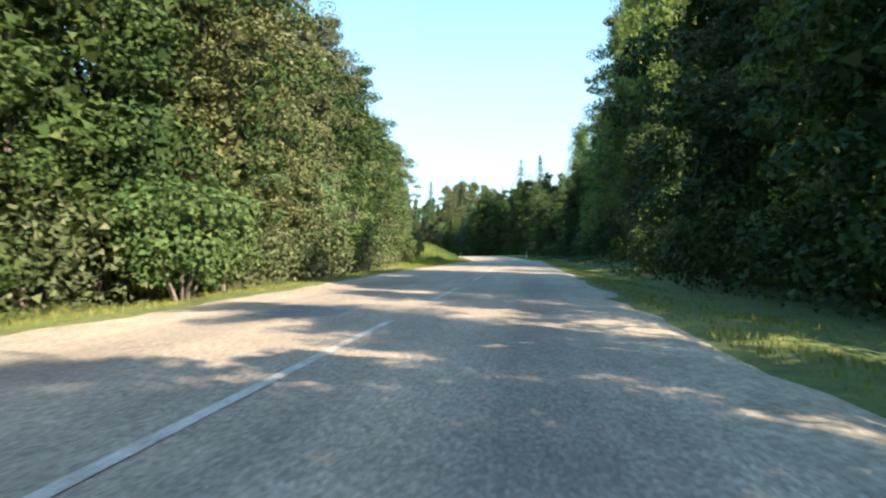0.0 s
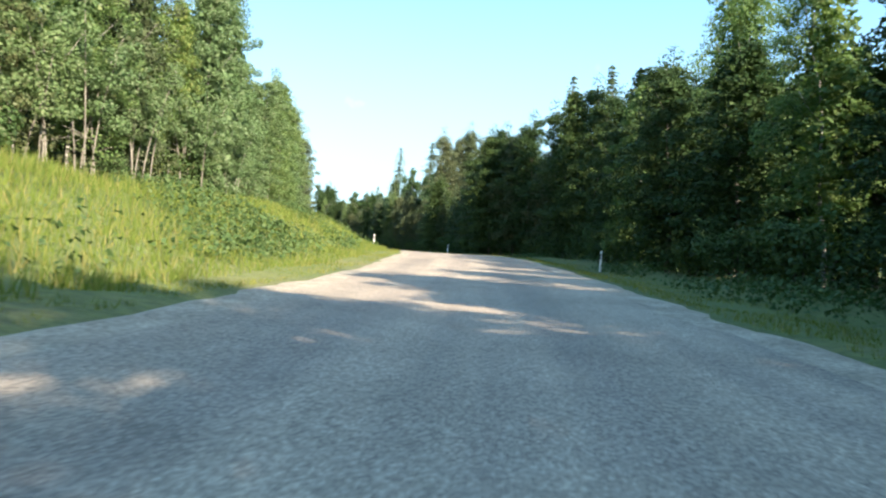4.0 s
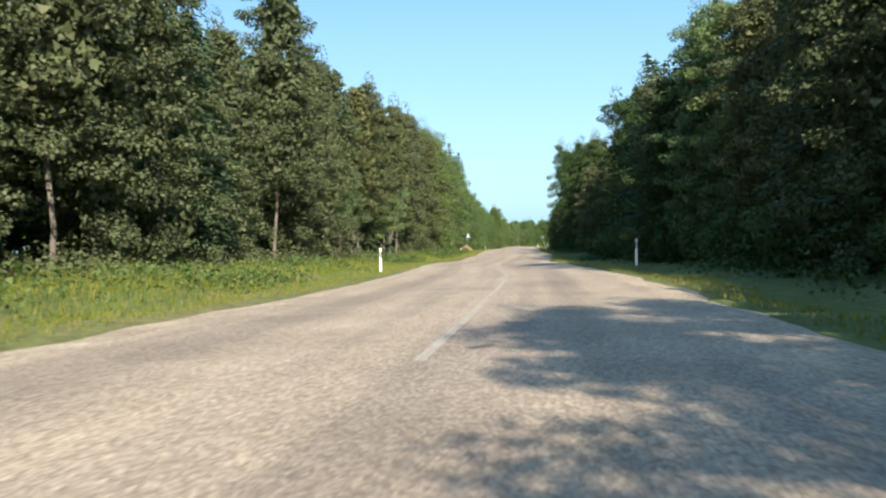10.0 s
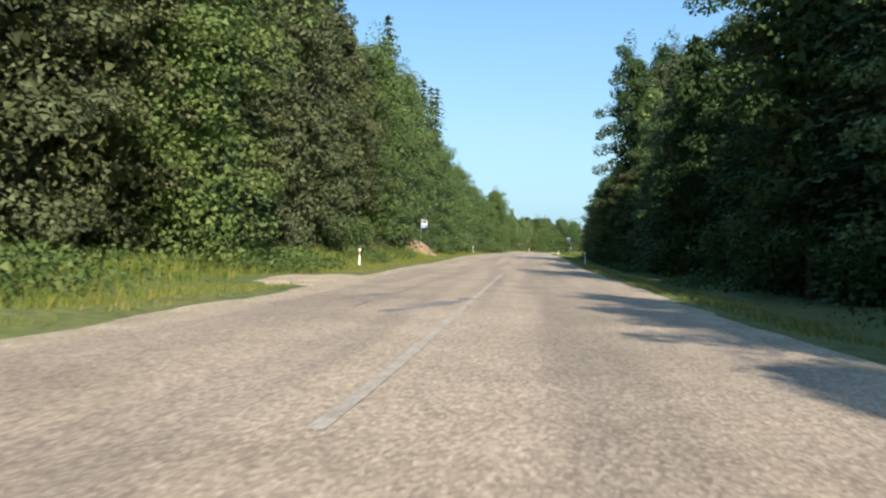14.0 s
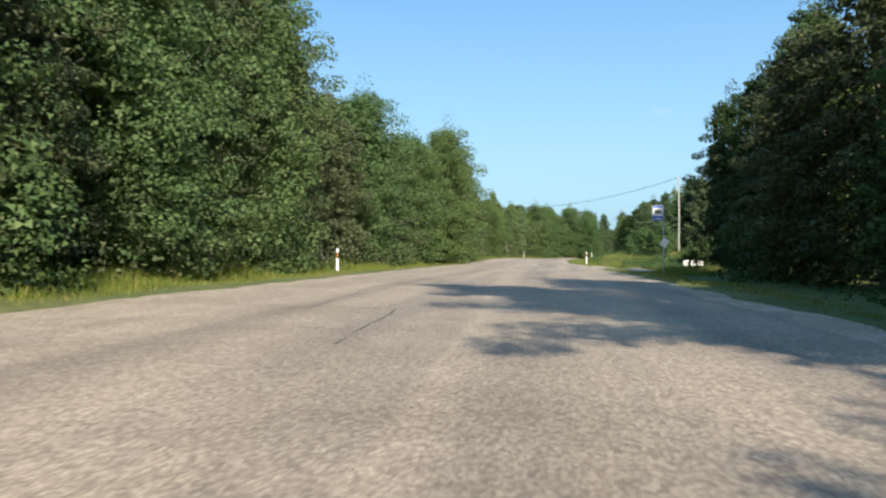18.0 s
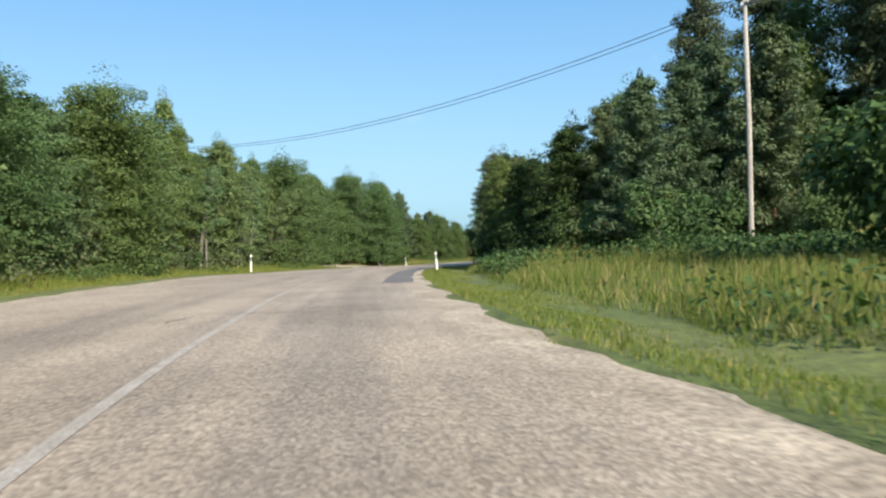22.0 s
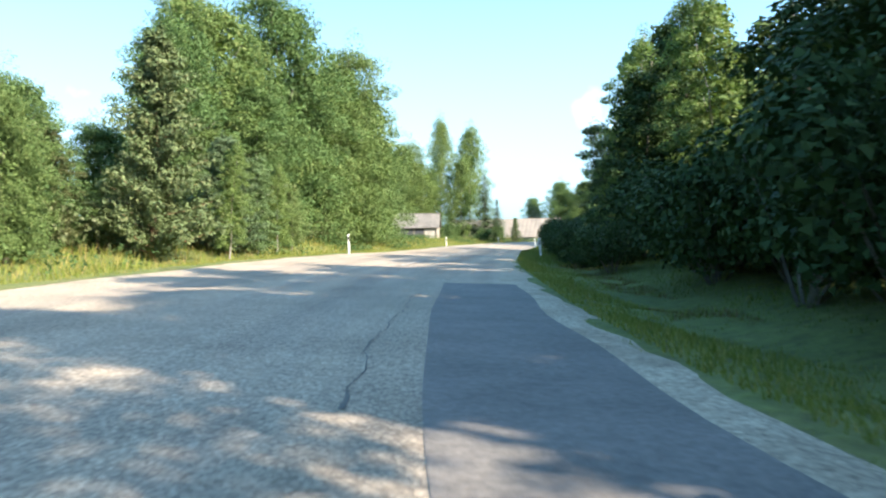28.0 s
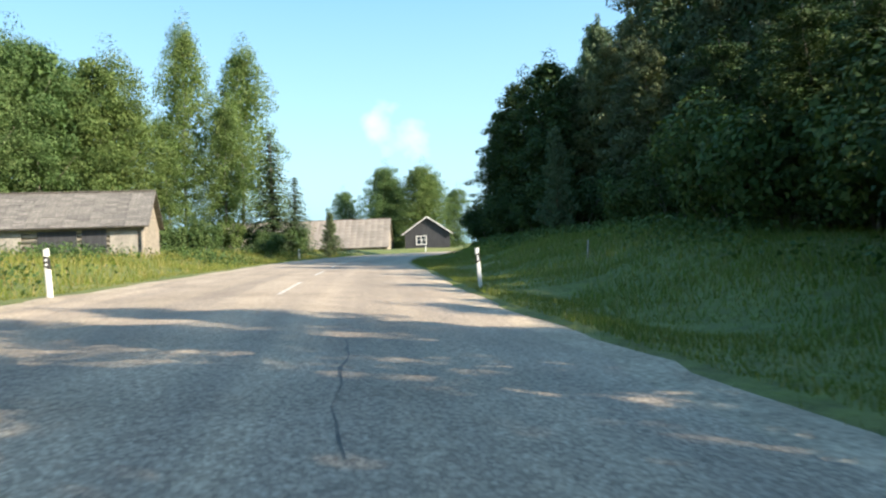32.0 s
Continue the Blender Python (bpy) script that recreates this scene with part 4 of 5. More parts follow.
for x, y, h in [(-122.8, 637.1, 7.5), (-119.4, 634.6, 7.5), (-117.1, 638.3, 8), (-114.2, 641.9, 6), (-119.7, 648.8, 9), (-114.8, 647, 7.2), (-118, 645, 8), (-125, 640, 9), (-122, 614, 12.5), (-126, 611, 13), (-130, 606, 13), (-133, 602, 12.5), (-137, 597, 12), (-125, 604, 12), (-128, 600, 12), (-132, 610, 13), (-121, 607.5, 11), (-94.5, 689, 15), (-89.5, 706, 9.5), (-92, 703, 12), (-95.5, 700, 14), (-102.8, 676, 19), (-107, 671, 17), (-98, 683, 17), (-111, 664, 13), (-100, 690, 16), (-84, 757, 19), (-79, 760, 20), (-74.5, 763, 19), (-81, 768, 20), (-76, 771, 20), (-88, 752, 18), (-71, 768, 16), (-93, 747, 17),
                (-8, 822, 17), (-13, 827, 17), (-3, 825, 16), (-10, 832, 15), (-4, 838, 14), (4, 828, 13), (-17, 836, 13), (16, 822, 12), (-109, 503, 13), (-107.5, 497, 14), (-111, 513, 9), (-105, 490, 14), (-86, 564, 20), (-82, 558, 18), (-77, 552, 20), (-72, 545, 19), (-66, 538, 20), (-60, 536, 20), (-80, 560, 19), (-70, 552, 20), (-76, 556, 19), (-66, 547, 19), (-58, 545, 19), (-52, 540, 18), (-46, 538, 18), (-90, 570, 15), (-64, 560, 20), (-54, 533, 17)]:
    plant("linden" if y > 590 or x % 5 < 2 else "grey_alder", x, y, h / 15 * (0.95 if 530 < y < 575 and x > -100 else 1.0), 1.0, "broad trees by the farm")
for x, y in [(-112, 655), (-116, 645), (-105, 664), (-108, 656), (-119, 612), (-120, 603), (-116, 637), (-109, 662), (-80, 502), (-77, 500), (-73, 499), (-69, 500), (-83, 505), (-76, 504), (-65, 502), (-79, 506), (-75, 503), (-71, 503.5), (-67, 504), (-82, 508), (-74, 507), (-70, 507), (-62, 504), (-78, 509),
             (-92, 535), (-95, 540), (-97, 546), (-99, 551), (-100, 557), (-93, 531), (-89, 529), (-91, 545), (-60, 757), (-52, 762), (-79, 690), (-88, 693)]:
    if abs(station(x, y)[1]) < 7.5:
        continue
    plant("bush", x, y, 1.0 + 0.5 * float(rng.random()), 1.0, "bushes beside the road")
for x, y in ((-5.5, 14.4), (-5.9, 16.2), (-5.7, 17.9), (-6.8, 15.3), (-6.7, 17.2)):
    plant("bush", x, y, 1.0 + 0.06 * (y % 3), 1.0, "bushes beside the road", "sunlit rounded bush at the forest edge")
plant("bush", -88.6, 519.7, 1.8, 1.1, "bushes beside the road", "large willow bush in the meadow")
for y0, y1, n, side, offs, near in ((14, 46, 4, -1, OFF_L, -0.6), (302, 328, 4, -1, OFF_L, 0.0), (545, 582, 5, -1, OFF_L, 0.1), (128, 160, 6, -1, OFF_L, 0.4)):
    for k in range(n):
        y = y0 + (y1 - y0) * (k + float(rng.random())) / n
        p = spot(y, side * (by_station(y, offs) - near - 0.8 * float(rng.random())))
        plant("birch_clump", p.x, p.y, 0.85 + 0.35 * float(rng.random()), 1.0, "pale stems at the forest edge")
for x, y, h in [(-75, 930, 16), (-60, 945, 14), (-52, 940, 15), (-20, 960, 16), (-10, 955, 14), (40, 930, 15), (60, 940, 16)]:
    plant("aspen", x, y, h / 16, 1.0, "far trees behind the fields")

# ---- undergrowth and grass ----


def lats_along(n, lo, hi, y0, y1, r):
    """n places between two distances (tables by station) from the road's middle."""
    i = r.integers(int(np.argmin(np.abs(ST - y0))), int(np.argmin(np.abs(ST - y1))), n)
    a, b = lo(ST[i]), hi(ST[i])
    lat = a + (b - a) * r.random(n)
    t = (r.random(n) - 0.5)[:, None]
    p = MID[i, :2] + NOR[i] * lat[:, None] + TAN[i] * t
    return np.c_[p, rise(ST[i], lat, MID[i, 2])], lat, ST[i]


BARE = [(347, 356.5, -8, -4), (586, 601, -17, -5), (470.5, 483.5, 4, 24), (485, 494.5, 4, 5.75)]


def bare(y, lat):
    """Where gravel tracks keep the plants away."""
    out = np.zeros(len(y), bool)
    for y0, y1, a, b in BARE:
        out |= (y > y0) & (y < y1) & (lat > a) & (lat < b)
    return out


def blades(name, mat, n, lo, hi, y0, y1, tall, wide, label, seed, grow=0.0):
    r = np.random.default_rng(seed)
    p, lat, y = lats_along(n, lo, hi, y0, y1, r)
    keep = ~bare(y, lat)
    far = (lat - lo(y)) / (hi(y) - lo(y))
    p, far = p[keep], far[keep]
    n = len(p)
    clump = 0.55 + 0.9 * (0.5 + 0.5 * np.sin(p[:, 0] * 0.9 + 2 * np.sin(p[:, 1] * 0.23)) * np.sin(p[:, 1] * 0.7 + np.sin(p[:, 0] * 0.4)))
    h = (tall * clump * (0.5 + 0.8 * r.random(n)) * (1 - grow + 2 * grow * far))[:, None]
    a = r.random(n) * 6.28
    s = np.c_[np.cos(a), np.sin(a), np.zeros(n)] * wide * (0.6 + 0.8 * r.random((n, 1)))
    lean = np.c_[r.normal(size=(n, 2)) * 0.28, np.ones(n)] * h
    return tagged(new(name, poly_soup(name, np.stack([p - s, p + s, p + lean], 1), mat)), label, "grass", kind="stuff")


def edge_l(k):
    return lambda y: -(by_station(y, LEFT) + k)


def edge_r(k):
    return lambda y: by_station(y, RIGHT) + k


blades("verge_grass", GRASS, 150000, edge_l(0.28), edge_l(3.2), -20, 770, 0.095, 0.010, "short mown green grass on the verge", 41)
blades("verge_grass", GRASS, 150000, edge_r(0.28), edge_r(3.4), -20, 770, 0.095, 0.010, "short mown green grass on the verge", 42)
blades("tall_grass", GRASS_TALL, 90000, edge_l(1.6), edge_l(12), 62, 205, 0.5, 0.016, "tall flowering meadow grass on the sunny bank", 43, 0.4)
blades("tall_grass", GRASS_TALL, 130000, edge_l(1.6), lambda y: -by_station(y, OFF_L) + 0.3, 205, 600, 0.38, 0.014, "tall seeding grass before the forest", 44, 0.6)
blades("tall_grass", GRASS_TALL, 40000, edge_r(2.9), edge_r(16), 458, 548, 0.36, 0.016, "tall weedy grass in the meadow", 45)
blades("tall_grass", GRASS_DRY, 45000, edge_r(3.1), edge_r(16), 458, 548, 0.42, 0.014, "tall yellowing seeding grass in the meadow", 55)
blades("verge_grass", GRASS_TALL, 60000, edge_r(0.15), edge_r(4.6), 486, 562, 0.085, 0.010, "short yellowing mown grass in the bend", 50)
blades("tall_grass", GRASS_DRY, 40000, edge_l(2.2), edge_l(17), 600, 770, 0.5, 0.016, "tall yellowing grass and weeds by the barn", 46, 0.3)
blades("tall_grass", GRASS_TALL, 50000, edge_l(1.6), edge_l(17), 600, 770, 0.42, 0.016, "tall green grass by the barn", 57, 0.3)
blades("tall_grass", GRASS_TALL, 40000, edge_r(2.6), edge_r(13), 655, 770, 0.26, 0.014, "tall grass on the shady slope", 47)


def undergrowth(name, side, offs, n, seed, y0=-30, y1=760):
    r = np.random.default_rng(seed)
    p, lat, y = lats_along(n, lambda q: side * (by_station(q, offs) - 1.8), lambda q: side * (by_station(q, offs) + 5.0), y0, y1, r)
    keep = np.array([not open_ground(q, side) for q in y]) & ~bare(y, lat)
    p, n = p[keep], int(keep.sum())
    hump = 0.5 + 0.5 * np.sin(p[:, 1] * 0.55 + 1.3 * np.sin(p[:, 1] * 0.17)) * np.sin(p[:, 0] * 0.5)
    low = by_station(p[:, 1], [(225, 1), (245, 0.7), (262, 0.35), (330, 0.35), (342, 1)]) if side < 0 else 1.0
    p[:, 2] += r.random(n) ** 0.8 * (0.9 + 2.4 * hump) * low
    leaf = leaf_cloud(p, np.full((n, 3), 0.4), n, 0.085, r)
    # left wears the sunlit leaf tone, right the one darkened for shade
    tagged(new(name, poly_soup(name, leaf, LEAF_ALDER_SUNLIT if side < 0 else LEAF_ALDER_SHADED)), "dense leafy undergrowth along the forest edge", "undergrowth", kind="stuff")


def weeds(side, lo, hi, y0, y1, n, tall, seed, mat, label):
    """Leafy weeds in drifts between the grasses."""
    r = np.random.default_rng(seed)
    p, lat, y = lats_along(n * 3, lo, hi, y0, y1, r)
    p = p[~bare(y, lat)]
    drift = np.sin(p[:, 0] * 0.42 + 1.7 * np.sin(p[:, 1] * 0.11)) + np.sin(p[:, 1] * 0.31 + 2.1 * np.sin(p[:, 0] * 0.13)) + r.normal(size=len(p)) * 0.5
    p = p[np.argsort(-drift)[:n]]
    p[:, 2] += r.random(n) ** 1.3 * tall
    tagged(new("weeds", poly_soup("weeds", leaf_cloud(p, np.full((n, 3), 0.22), n, 0.07, r), mat)), label, "weeds", kind="stuff")


weeds(-1, edge_l(2.5), edge_l(13), 70, 215, 44200, 0.75, 61, LEAF_BUSH, "leafy green weeds in drifts on the bank")
weeds(-1, edge_l(2.6), lambda y: -by_station(y, OFF_L) + 1, 215, 600, 57800, 0.7, 62, LEAF_BUSH, "leafy green weeds before the forest")
weeds(1, edge_r(3.3), edge_r(13), 486, 560, 42000, 0.8, 63, LEAF_BUSH, "leafy weeds in the meadow edge")
weeds(-1, edge_l(2.0), edge_l(12), 600, 770, 34000, 0.8, 64, LEAF_BUSH, "leafy weeds by the farm")
weeds(1, edge_r(5.5), edge_r(15), 655, 770, 36000, 0.5, 65, LEAF_BUSH, "leafy weeds on the shady slope")
weeds(1, edge_r(3.0), lambda y: by_station(y, OFF_R), -20, 455, 30000, 0.42, 66, LEAF_BUSH, "leafy weeds in the forest's shade")

blades("verge_grass", GRASS, 90000, edge_r(1.2), edge_r(9), 540, 655, 0.09, 0.010, "short green grass down the shady verge", 49)
blades("verge_grass", GRASS, 150000, edge_r(0.3), edge_r(12.5), 650, 738, 0.17, 0.011, "rough green grass on the slope", 58, 0.25)
blades("verge_grass", GRASS, 26000, edge_r(0.05), edge_r(1.3), 560, 655, 0.09, 0.010, "ragged grass creeping over the gravel edge", 59)
blades("field_grass", GRASS, 50000, edge_r(15), edge_r(48), 485, 548, 0.16, 0.03, "mown green field on the rise", 48)
undergrowth("undergrowth", -1, OFF_L, 190000, 51)
undergrowth("undergrowth", 1, OFF_R, 190000, 52)


def thicket(side, offs, n, seed):
    """Saplings and low boughs deep in the wood, which close the view between the trunks."""
    r = np.random.default_rng(seed)
    p, lat, y = lats_along(n, lambda q: side * (by_station(q, offs) + 9), lambda q: side * (by_station(q, offs) + 22), -30, 760, r)
    keep = np.array([not open_ground(q, side) for q in y])
    p, n = p[keep], int(keep.sum())
    p[:, 2] += r.random(n) * 5.5
    tagged(new("thicket", poly_soup("thicket", leaf_cloud(p, np.full((n, 3), 0.5), n, 0.3, r), LEAF_ALDER_SHADED)), "dark thicket of saplings inside the wood", "thicket", kind="stuff")


thicket(-1, OFF_L, 60000, 71)
thicket(1, OFF_R, 60000, 72)
undergrowth("undergrowth", -1, OFF_L, 28000, 53, -5, 64)
undergrowth("undergrowth", 1, OFF_R, 32000, 54, -5, 64)

HAY = leafy("dry_cut_grass", (0.13, 0.085, 0.05), (0.22, 0.14, 0.085), (0.30, 0.21, 0.12), 0.2, 0.7)
blades("cut_grass", HAY, 16000, edge_r(2.3), edge_r(3.4), 628, 672, 0.06, 0.012, "strip of dry reddish cut grass on the verge", 56)

# ---- road details ----


def strip(name, mat, pts, width, label, up=0.006, seed=0):
    """A narrow uneven band on the road through (run station y, distance from middle) points."""
    r = np.random.default_rng(seed)
    p = spline([(a, b, 0) for a, b in pts], 0.35)
    verts, faces = [], []
    for k, (y, lat, _) in enumerate(p):
        i = int(np.argmin(np.abs(ST - y)))
        j = min(i + 1, len(MID) - 1)
        f = (y - ST[i]) / (ST[j] - ST[i] + 1e-9)
        c = MID[i] + (MID[j] - MID[i]) * f
        lat = lat + r.normal() * 0.03
        q0 = c[:2] + NOR[i] * lat
        nx = p[min(k + 1, len(p) - 1)] - p[max(k - 1, 0)]
        d = NOR[i] * nx[1] + TAN[i] * nx[0]
        d = d / (np.linalg.norm(d) + 1e-9)
        w = width * (0.12 + 1.1 * r.random() ** 1.6) / 2
        for s in (-1, 1):
            q = q0 + s * w * np.array((-d[1], d[0]))
            verts.append((q[0], q[1], c[2] + 0.06 + float(cross_fall(y, lat)) + up))
        if k:
            faces.append((2 * k - 2, 2 * k - 1, 2 * k + 1, 2 * k))
    ob = new(name, mesh_of(name, verts, faces, mat))
    return tagged(ob, label, "road crack", "cracks in the road", "structure")


OFF_C = [(-90, 0), (40, 0), (57, 0.13), (66, 0.16), (79, 0.24), (88, 0.2), (176, 0.43), (184, 0.26), (205, 0.3), (246, 0.42), (258, 0.42), (273, 0.58), (283, 0.5), (292, 0.0), (300, 0.0), (331, -0.08), (341, -0.13), (370, 0.0), (455, 0.28), (468, 0.36), (476, 0.2), (485, 0.34), (491, 0.44), (498, 0.56), (505, 0.3), (510, 0.2), (519, 0.05), (533, 0.0), (638, 0.22), (645, 0.2), (655, 0.44), (664, 0.4), (671, 0.2), (684, 0.23), (692, -0.15), (702, -0.35), (730, -0.3)]


def centre_line():
    r0 = float(RUN[int(np.argmin(np.abs(ST - 1.5)))])
    for k in range(-2, 62):
        a = r0 + 12.5 * k
        y = ST[near_run(a)]
        if k == 0:
            a -= 2.6
        long = 225 < y < 362 or 468 < y < 528 or 645 < y < 690
        i, j = near_run(a), near_run(a + (12.4 if long else 9.9 if k == 0 else 8.2 if 165 < y < 185 else 6.0))
        if 645 < y < 684.5:
            j = min(j, int(np.argmin(np.abs(ST - 686))))
        if j <= i or y > 770 or 284 < y < 322 or 90 < y < 150 or 222 < y < 238 or 365 < y < 440 or 684.5 < y < 690 or 530 < y < 632:
            continue
        idx = list(range(i, j + 1))
        w = 0.06
        off = by_station(ST[idx], OFF_C)
        me = ribbon("line_dash", idx, off - w, off + w, PAINT_WHITE if y < 150 or y > 640 else PAINT, 0.006, 2)
        tagged(new("line_dash", me), "worn white dash of the centre line", "road marking", "centre line", "structure")


centre_line()


def patch(name, y0, y1, lo, hi, mat, label, up=0.005):
    idx = [i for i in range(len(MID)) if y0 <= ST[i] <= y1]
    a = np.array([by_station(ST[i], lo) for i in idx])
    b = np.array([by_station(ST[i], hi) for i in idx])
    a, b = a + 0.015 * np.sin(ST[idx] * 0.9), b + 0.06 * np.sin(ST[idx] * 0.9)
    tagged(new(name, ribbon(name, idx, a, b, mat, up, 4)), label, "road patch", "", "structure")


patch("asphalt_patch", 529, 634, [(529, 2.85), (540, 3.15), (560, 3.2), (600, 2.7), (616, 2.5), (634, 2.5)], [(529, 4.05), (545, 4.35), (600, 4.5), (616, 4.45), (634, 4.3)], ASPHALT, "dark new asphalt strip mending the road's edge")
patch("asphalt_patch", 9, 13, [(5, -2.8)], [(5, -1.2)], ASPHALT_OLD, "old square asphalt patch", 0.005)


def sheet_height(x, y):
    """Height of the ground's sheet, between its four nearest corners."""
    u, v = (x + 190) / 1.5, (y + 70) / 1.5
    i, j = int(u), int(v)
    u, v, vs = u - i, v - j, bpy.data.objects["ground"].data.vertices
    z = [vs[(7 + j + b) * 214 + 7 + i + a].co.z for b in (0, 1) for a in (0, 1)]
    return (z[0] * (1 - u) + z[1] * u) * (1 - v) + (z[2] * (1 - u) + z[3] * u) * v


def apron(name, y0, y1, lat0, lat1, label):
    """Gravel laid on the ground where a track meets the road."""
    na, nb = 30, 26
    ys, ls = np.linspace(y0, y1, na), np.linspace(lat0, lat1, nb)
    verts, faces = [], []
    for a, y in enumerate(ys):
        for b, lat in enumerate(ls):
            f = (b / (nb - 1)) ** 0.7
            yy = y0 + (y1 - y0) * 0.5 + (y - (y0 + y1) / 2) * (1.15 - 0.5 * f) + 0.3 * math.sin(lat * 1.1)
            rim = min(a, na - 1 - a, nb - 1 - b) / 4
            mx, my, ox, oy = (float(np.interp(yy, ST, c)) for c in (MID[:, 0], MID[:, 1], NOR[:, 0], NOR[:, 1]))
            x, y1_ = mx + ox * lat, my + oy * lat
            z = sheet_height(x, y1_) - 0.06 + 0.12 * min(1.0, rim)
            over = abs(lat) - abs(lat0)
            if rim >= 1 and over < 3:
                z = max(z, float(np.interp(yy, ST, MID[:, 2])) + float(cross_fall(yy, lat0)) + 0.05 - 0.035 * over)
            verts.append((x, y1_, z))
    for a in range(na - 1):
        for b in range(nb - 1):
            faces.append((a * nb + b, a * nb + b + 1, (a + 1) * nb + b + 1, (a + 1) * nb + b))
    tagged(new(name, mesh_of(name, verts, faces, GRAVEL, True)), label, "gravel", "", "structure")


apron("gravel_mouth", 347.5, 356, -4.7, -7.6, "gravel mouth of a forest track")
apron("gravel_mouth", 585, 602, -6.6, -19, "gravel mouth of a side track")
apron("gravel_mouth", 470, 484, 5.6, 26, "gravel mouth of a side road by the letter boxes")
CROSS = [205, 228, 271, 284, 317.4, 293.2, 343, 364, 405, 447.2, 478, 493, 515, 557]
for k, y in enumerate(CROSS):
    q = np.random.default_rng(200 + k)
    strip("road_crack", TAR, [(y - 0.3 + q.normal() * 0.2, -4.2 + q.random()), (y + q.normal() * 0.15, -1.5), (y + q.normal() * 0.15, 0.8), (y - 0.25 + q.normal() * 0.2, 3.2 + q.random())], 0.06, "transverse crack sealed with bitumen", 0.007, k)
LONG = [(340, 352, -2.0, -2.0), (632, 655, -2.2, -2.2), (20, 40, -3.0, -3.0), (688, 693, 1.3, 1.33), (671.5, 679, 1.98, 2.15), (673, 677.5, 0.75, 0.63), (655.5, 664, 1.65, 1.29), (637.5, 650, 1.3, 1.38),
        (619.5, 630, 1.95, 2.05), (181.8, 192.2, -2.3, -2.68), (182, 185.2, -0.4, -0.96), (198, 199.7, 1.1, 1.04), (425.6, 430.7, -0.45, -0.68), (430.6, 440.4, -2.4, -3.0),
        (444.2, 455.7, -1.7, -1.36), (513, 514.7, -0.93, -0.8), (639.4, 643.2, 2.62, 2.56)]
for k, (a, b, lat, end) in enumerate(LONG):
    q = np.random.default_rng(300 + k)
    n = max(4, int((b - a) / 1.5))
    strip("road_crack", TAR, [(a + (b - a) * j / n, lat + (end - lat) * j / n + q.normal() * (0.05 if b - a > 9 else 0.022)) for j in range(n + 1)], 0.04, "long wavering crack in the road surface", 0.008, k)

strip("road_stain", ASPHALT_OLD, [(339.6, -1.4), (341.2, -0.85), (342.4, -0.5), (343.8, -0.15)], 0.55, "ragged grey asphalt mend along the centre line", 0.007, 93)
strip("road_stain", ASPHALT_OLD, [(342.6, -2.7), (343.4, -2.5), (344.6, -2.2)], 0.4, "ragged grey asphalt mend in the lane", 0.007, 94)
strip("road_stain", TAR, [(551.6, 2.54), (552.4, 2.5), (553.3, 2.44)], 0.3, "small dark bitumen stain", 0.007, 95)
strip("road_stain", TAR, [(249.7, 0.85), (249.8, 0.93), (250.0, 1.05)], 0.12, "small dark bitumen stain", 0.007, 96)
strip("road_stain", TAR, [(313.0, 1.0), (313.5, 1.08), (314.1, 1.02), (314.7, 1.1), (315.1, 1.06)], 0.2, "small dark bitumen stain", 0.007, 92)
strip("road_stain", TAR, [(273.4, -2.9), (273.2, -2.6), (273.3, -2.3), (273.2, -1.95)], 0.5, "dark oval bitumen stain", 0.007, 91)

# ---- marker posts ----
WHITE = two_tone("white_plastic", (0.80, 0.80, 0.78), (0.70, 0.70, 0.68), 6, 0.5, 0.12)
BLACK = material("black_band", (0.02, 0.02, 0.022), 0.5)
REFLECT = material("white_reflector", (0.75, 0.76, 0.78), 0.2)
AMBER = material("amber_reflector", (0.75, 0.35, 0.05), 0.25)
STEEL = two_tone("galvanised_steel", (0.42, 0.43, 0.44), (0.33, 0.34, 0.35), 5, 0.45, 0.2)
STEEL.node_tree.nodes["Principled BSDF"].inputs["Metallic"].default_value = 0.7


def wedge(bm, z0, z1, w, d, slant=0.0, grow=0.0):
    """A post section with a rounded front; its ends may slant."""
    ring = [(-w, -d), (-w * 0.7, -d * 1.25), (w * 0.7, -d * 1.25), (w, -d), (w, d), (w * 0.5, d * 1.15), (-w * 0.5, d * 1.15), (-w, d)]
    k = 1 + grow
    lo = [bm.verts.new((x * k, y * k, z0 + slant * x / w)) for x, y in ring]
    hi = [bm.verts.new((x * k, y * k, z1 + slant * x / w)) for x, y in ring]
    for i in range(8):
        bm.faces.new((lo[i], lo[(i + 1) % 8], hi[(i + 1) % 8], hi[i]))
    bm.faces.new(hi)
    bm.faces.new(lo[::-1])
    return bm


def marker_post(reflector, label):
    root = thing("marker_post", label, "marker post", "marker posts")
    bm_part("stake", wedge(bmesh.new(), -0.15, 0.80, 0.055, 0.04, 0.0), WHITE, root)
    bm_part("black_band", wedge(bmesh.new(), 0.78, 1.02, 0.055, 0.04, 0.035, 0.04), BLACK, root, "slanting black band")
    bm_part("reflector", box(bmesh.new(), (0.05, 0.012, 0.16), (0, -0.062, 0.90)), reflector, root, "upright reflector")
    bm_part("reflector", box(bmesh.new(), (0.05, 0.012, 0.16), (0, 0.055, 0.90)), REFLECT, root, "upright reflector")
    bm_part("cap", wedge(bmesh.new(), 1.03, 1.2, 0.055, 0.04, 0.012), WHITE, root)
    return Kind(root)


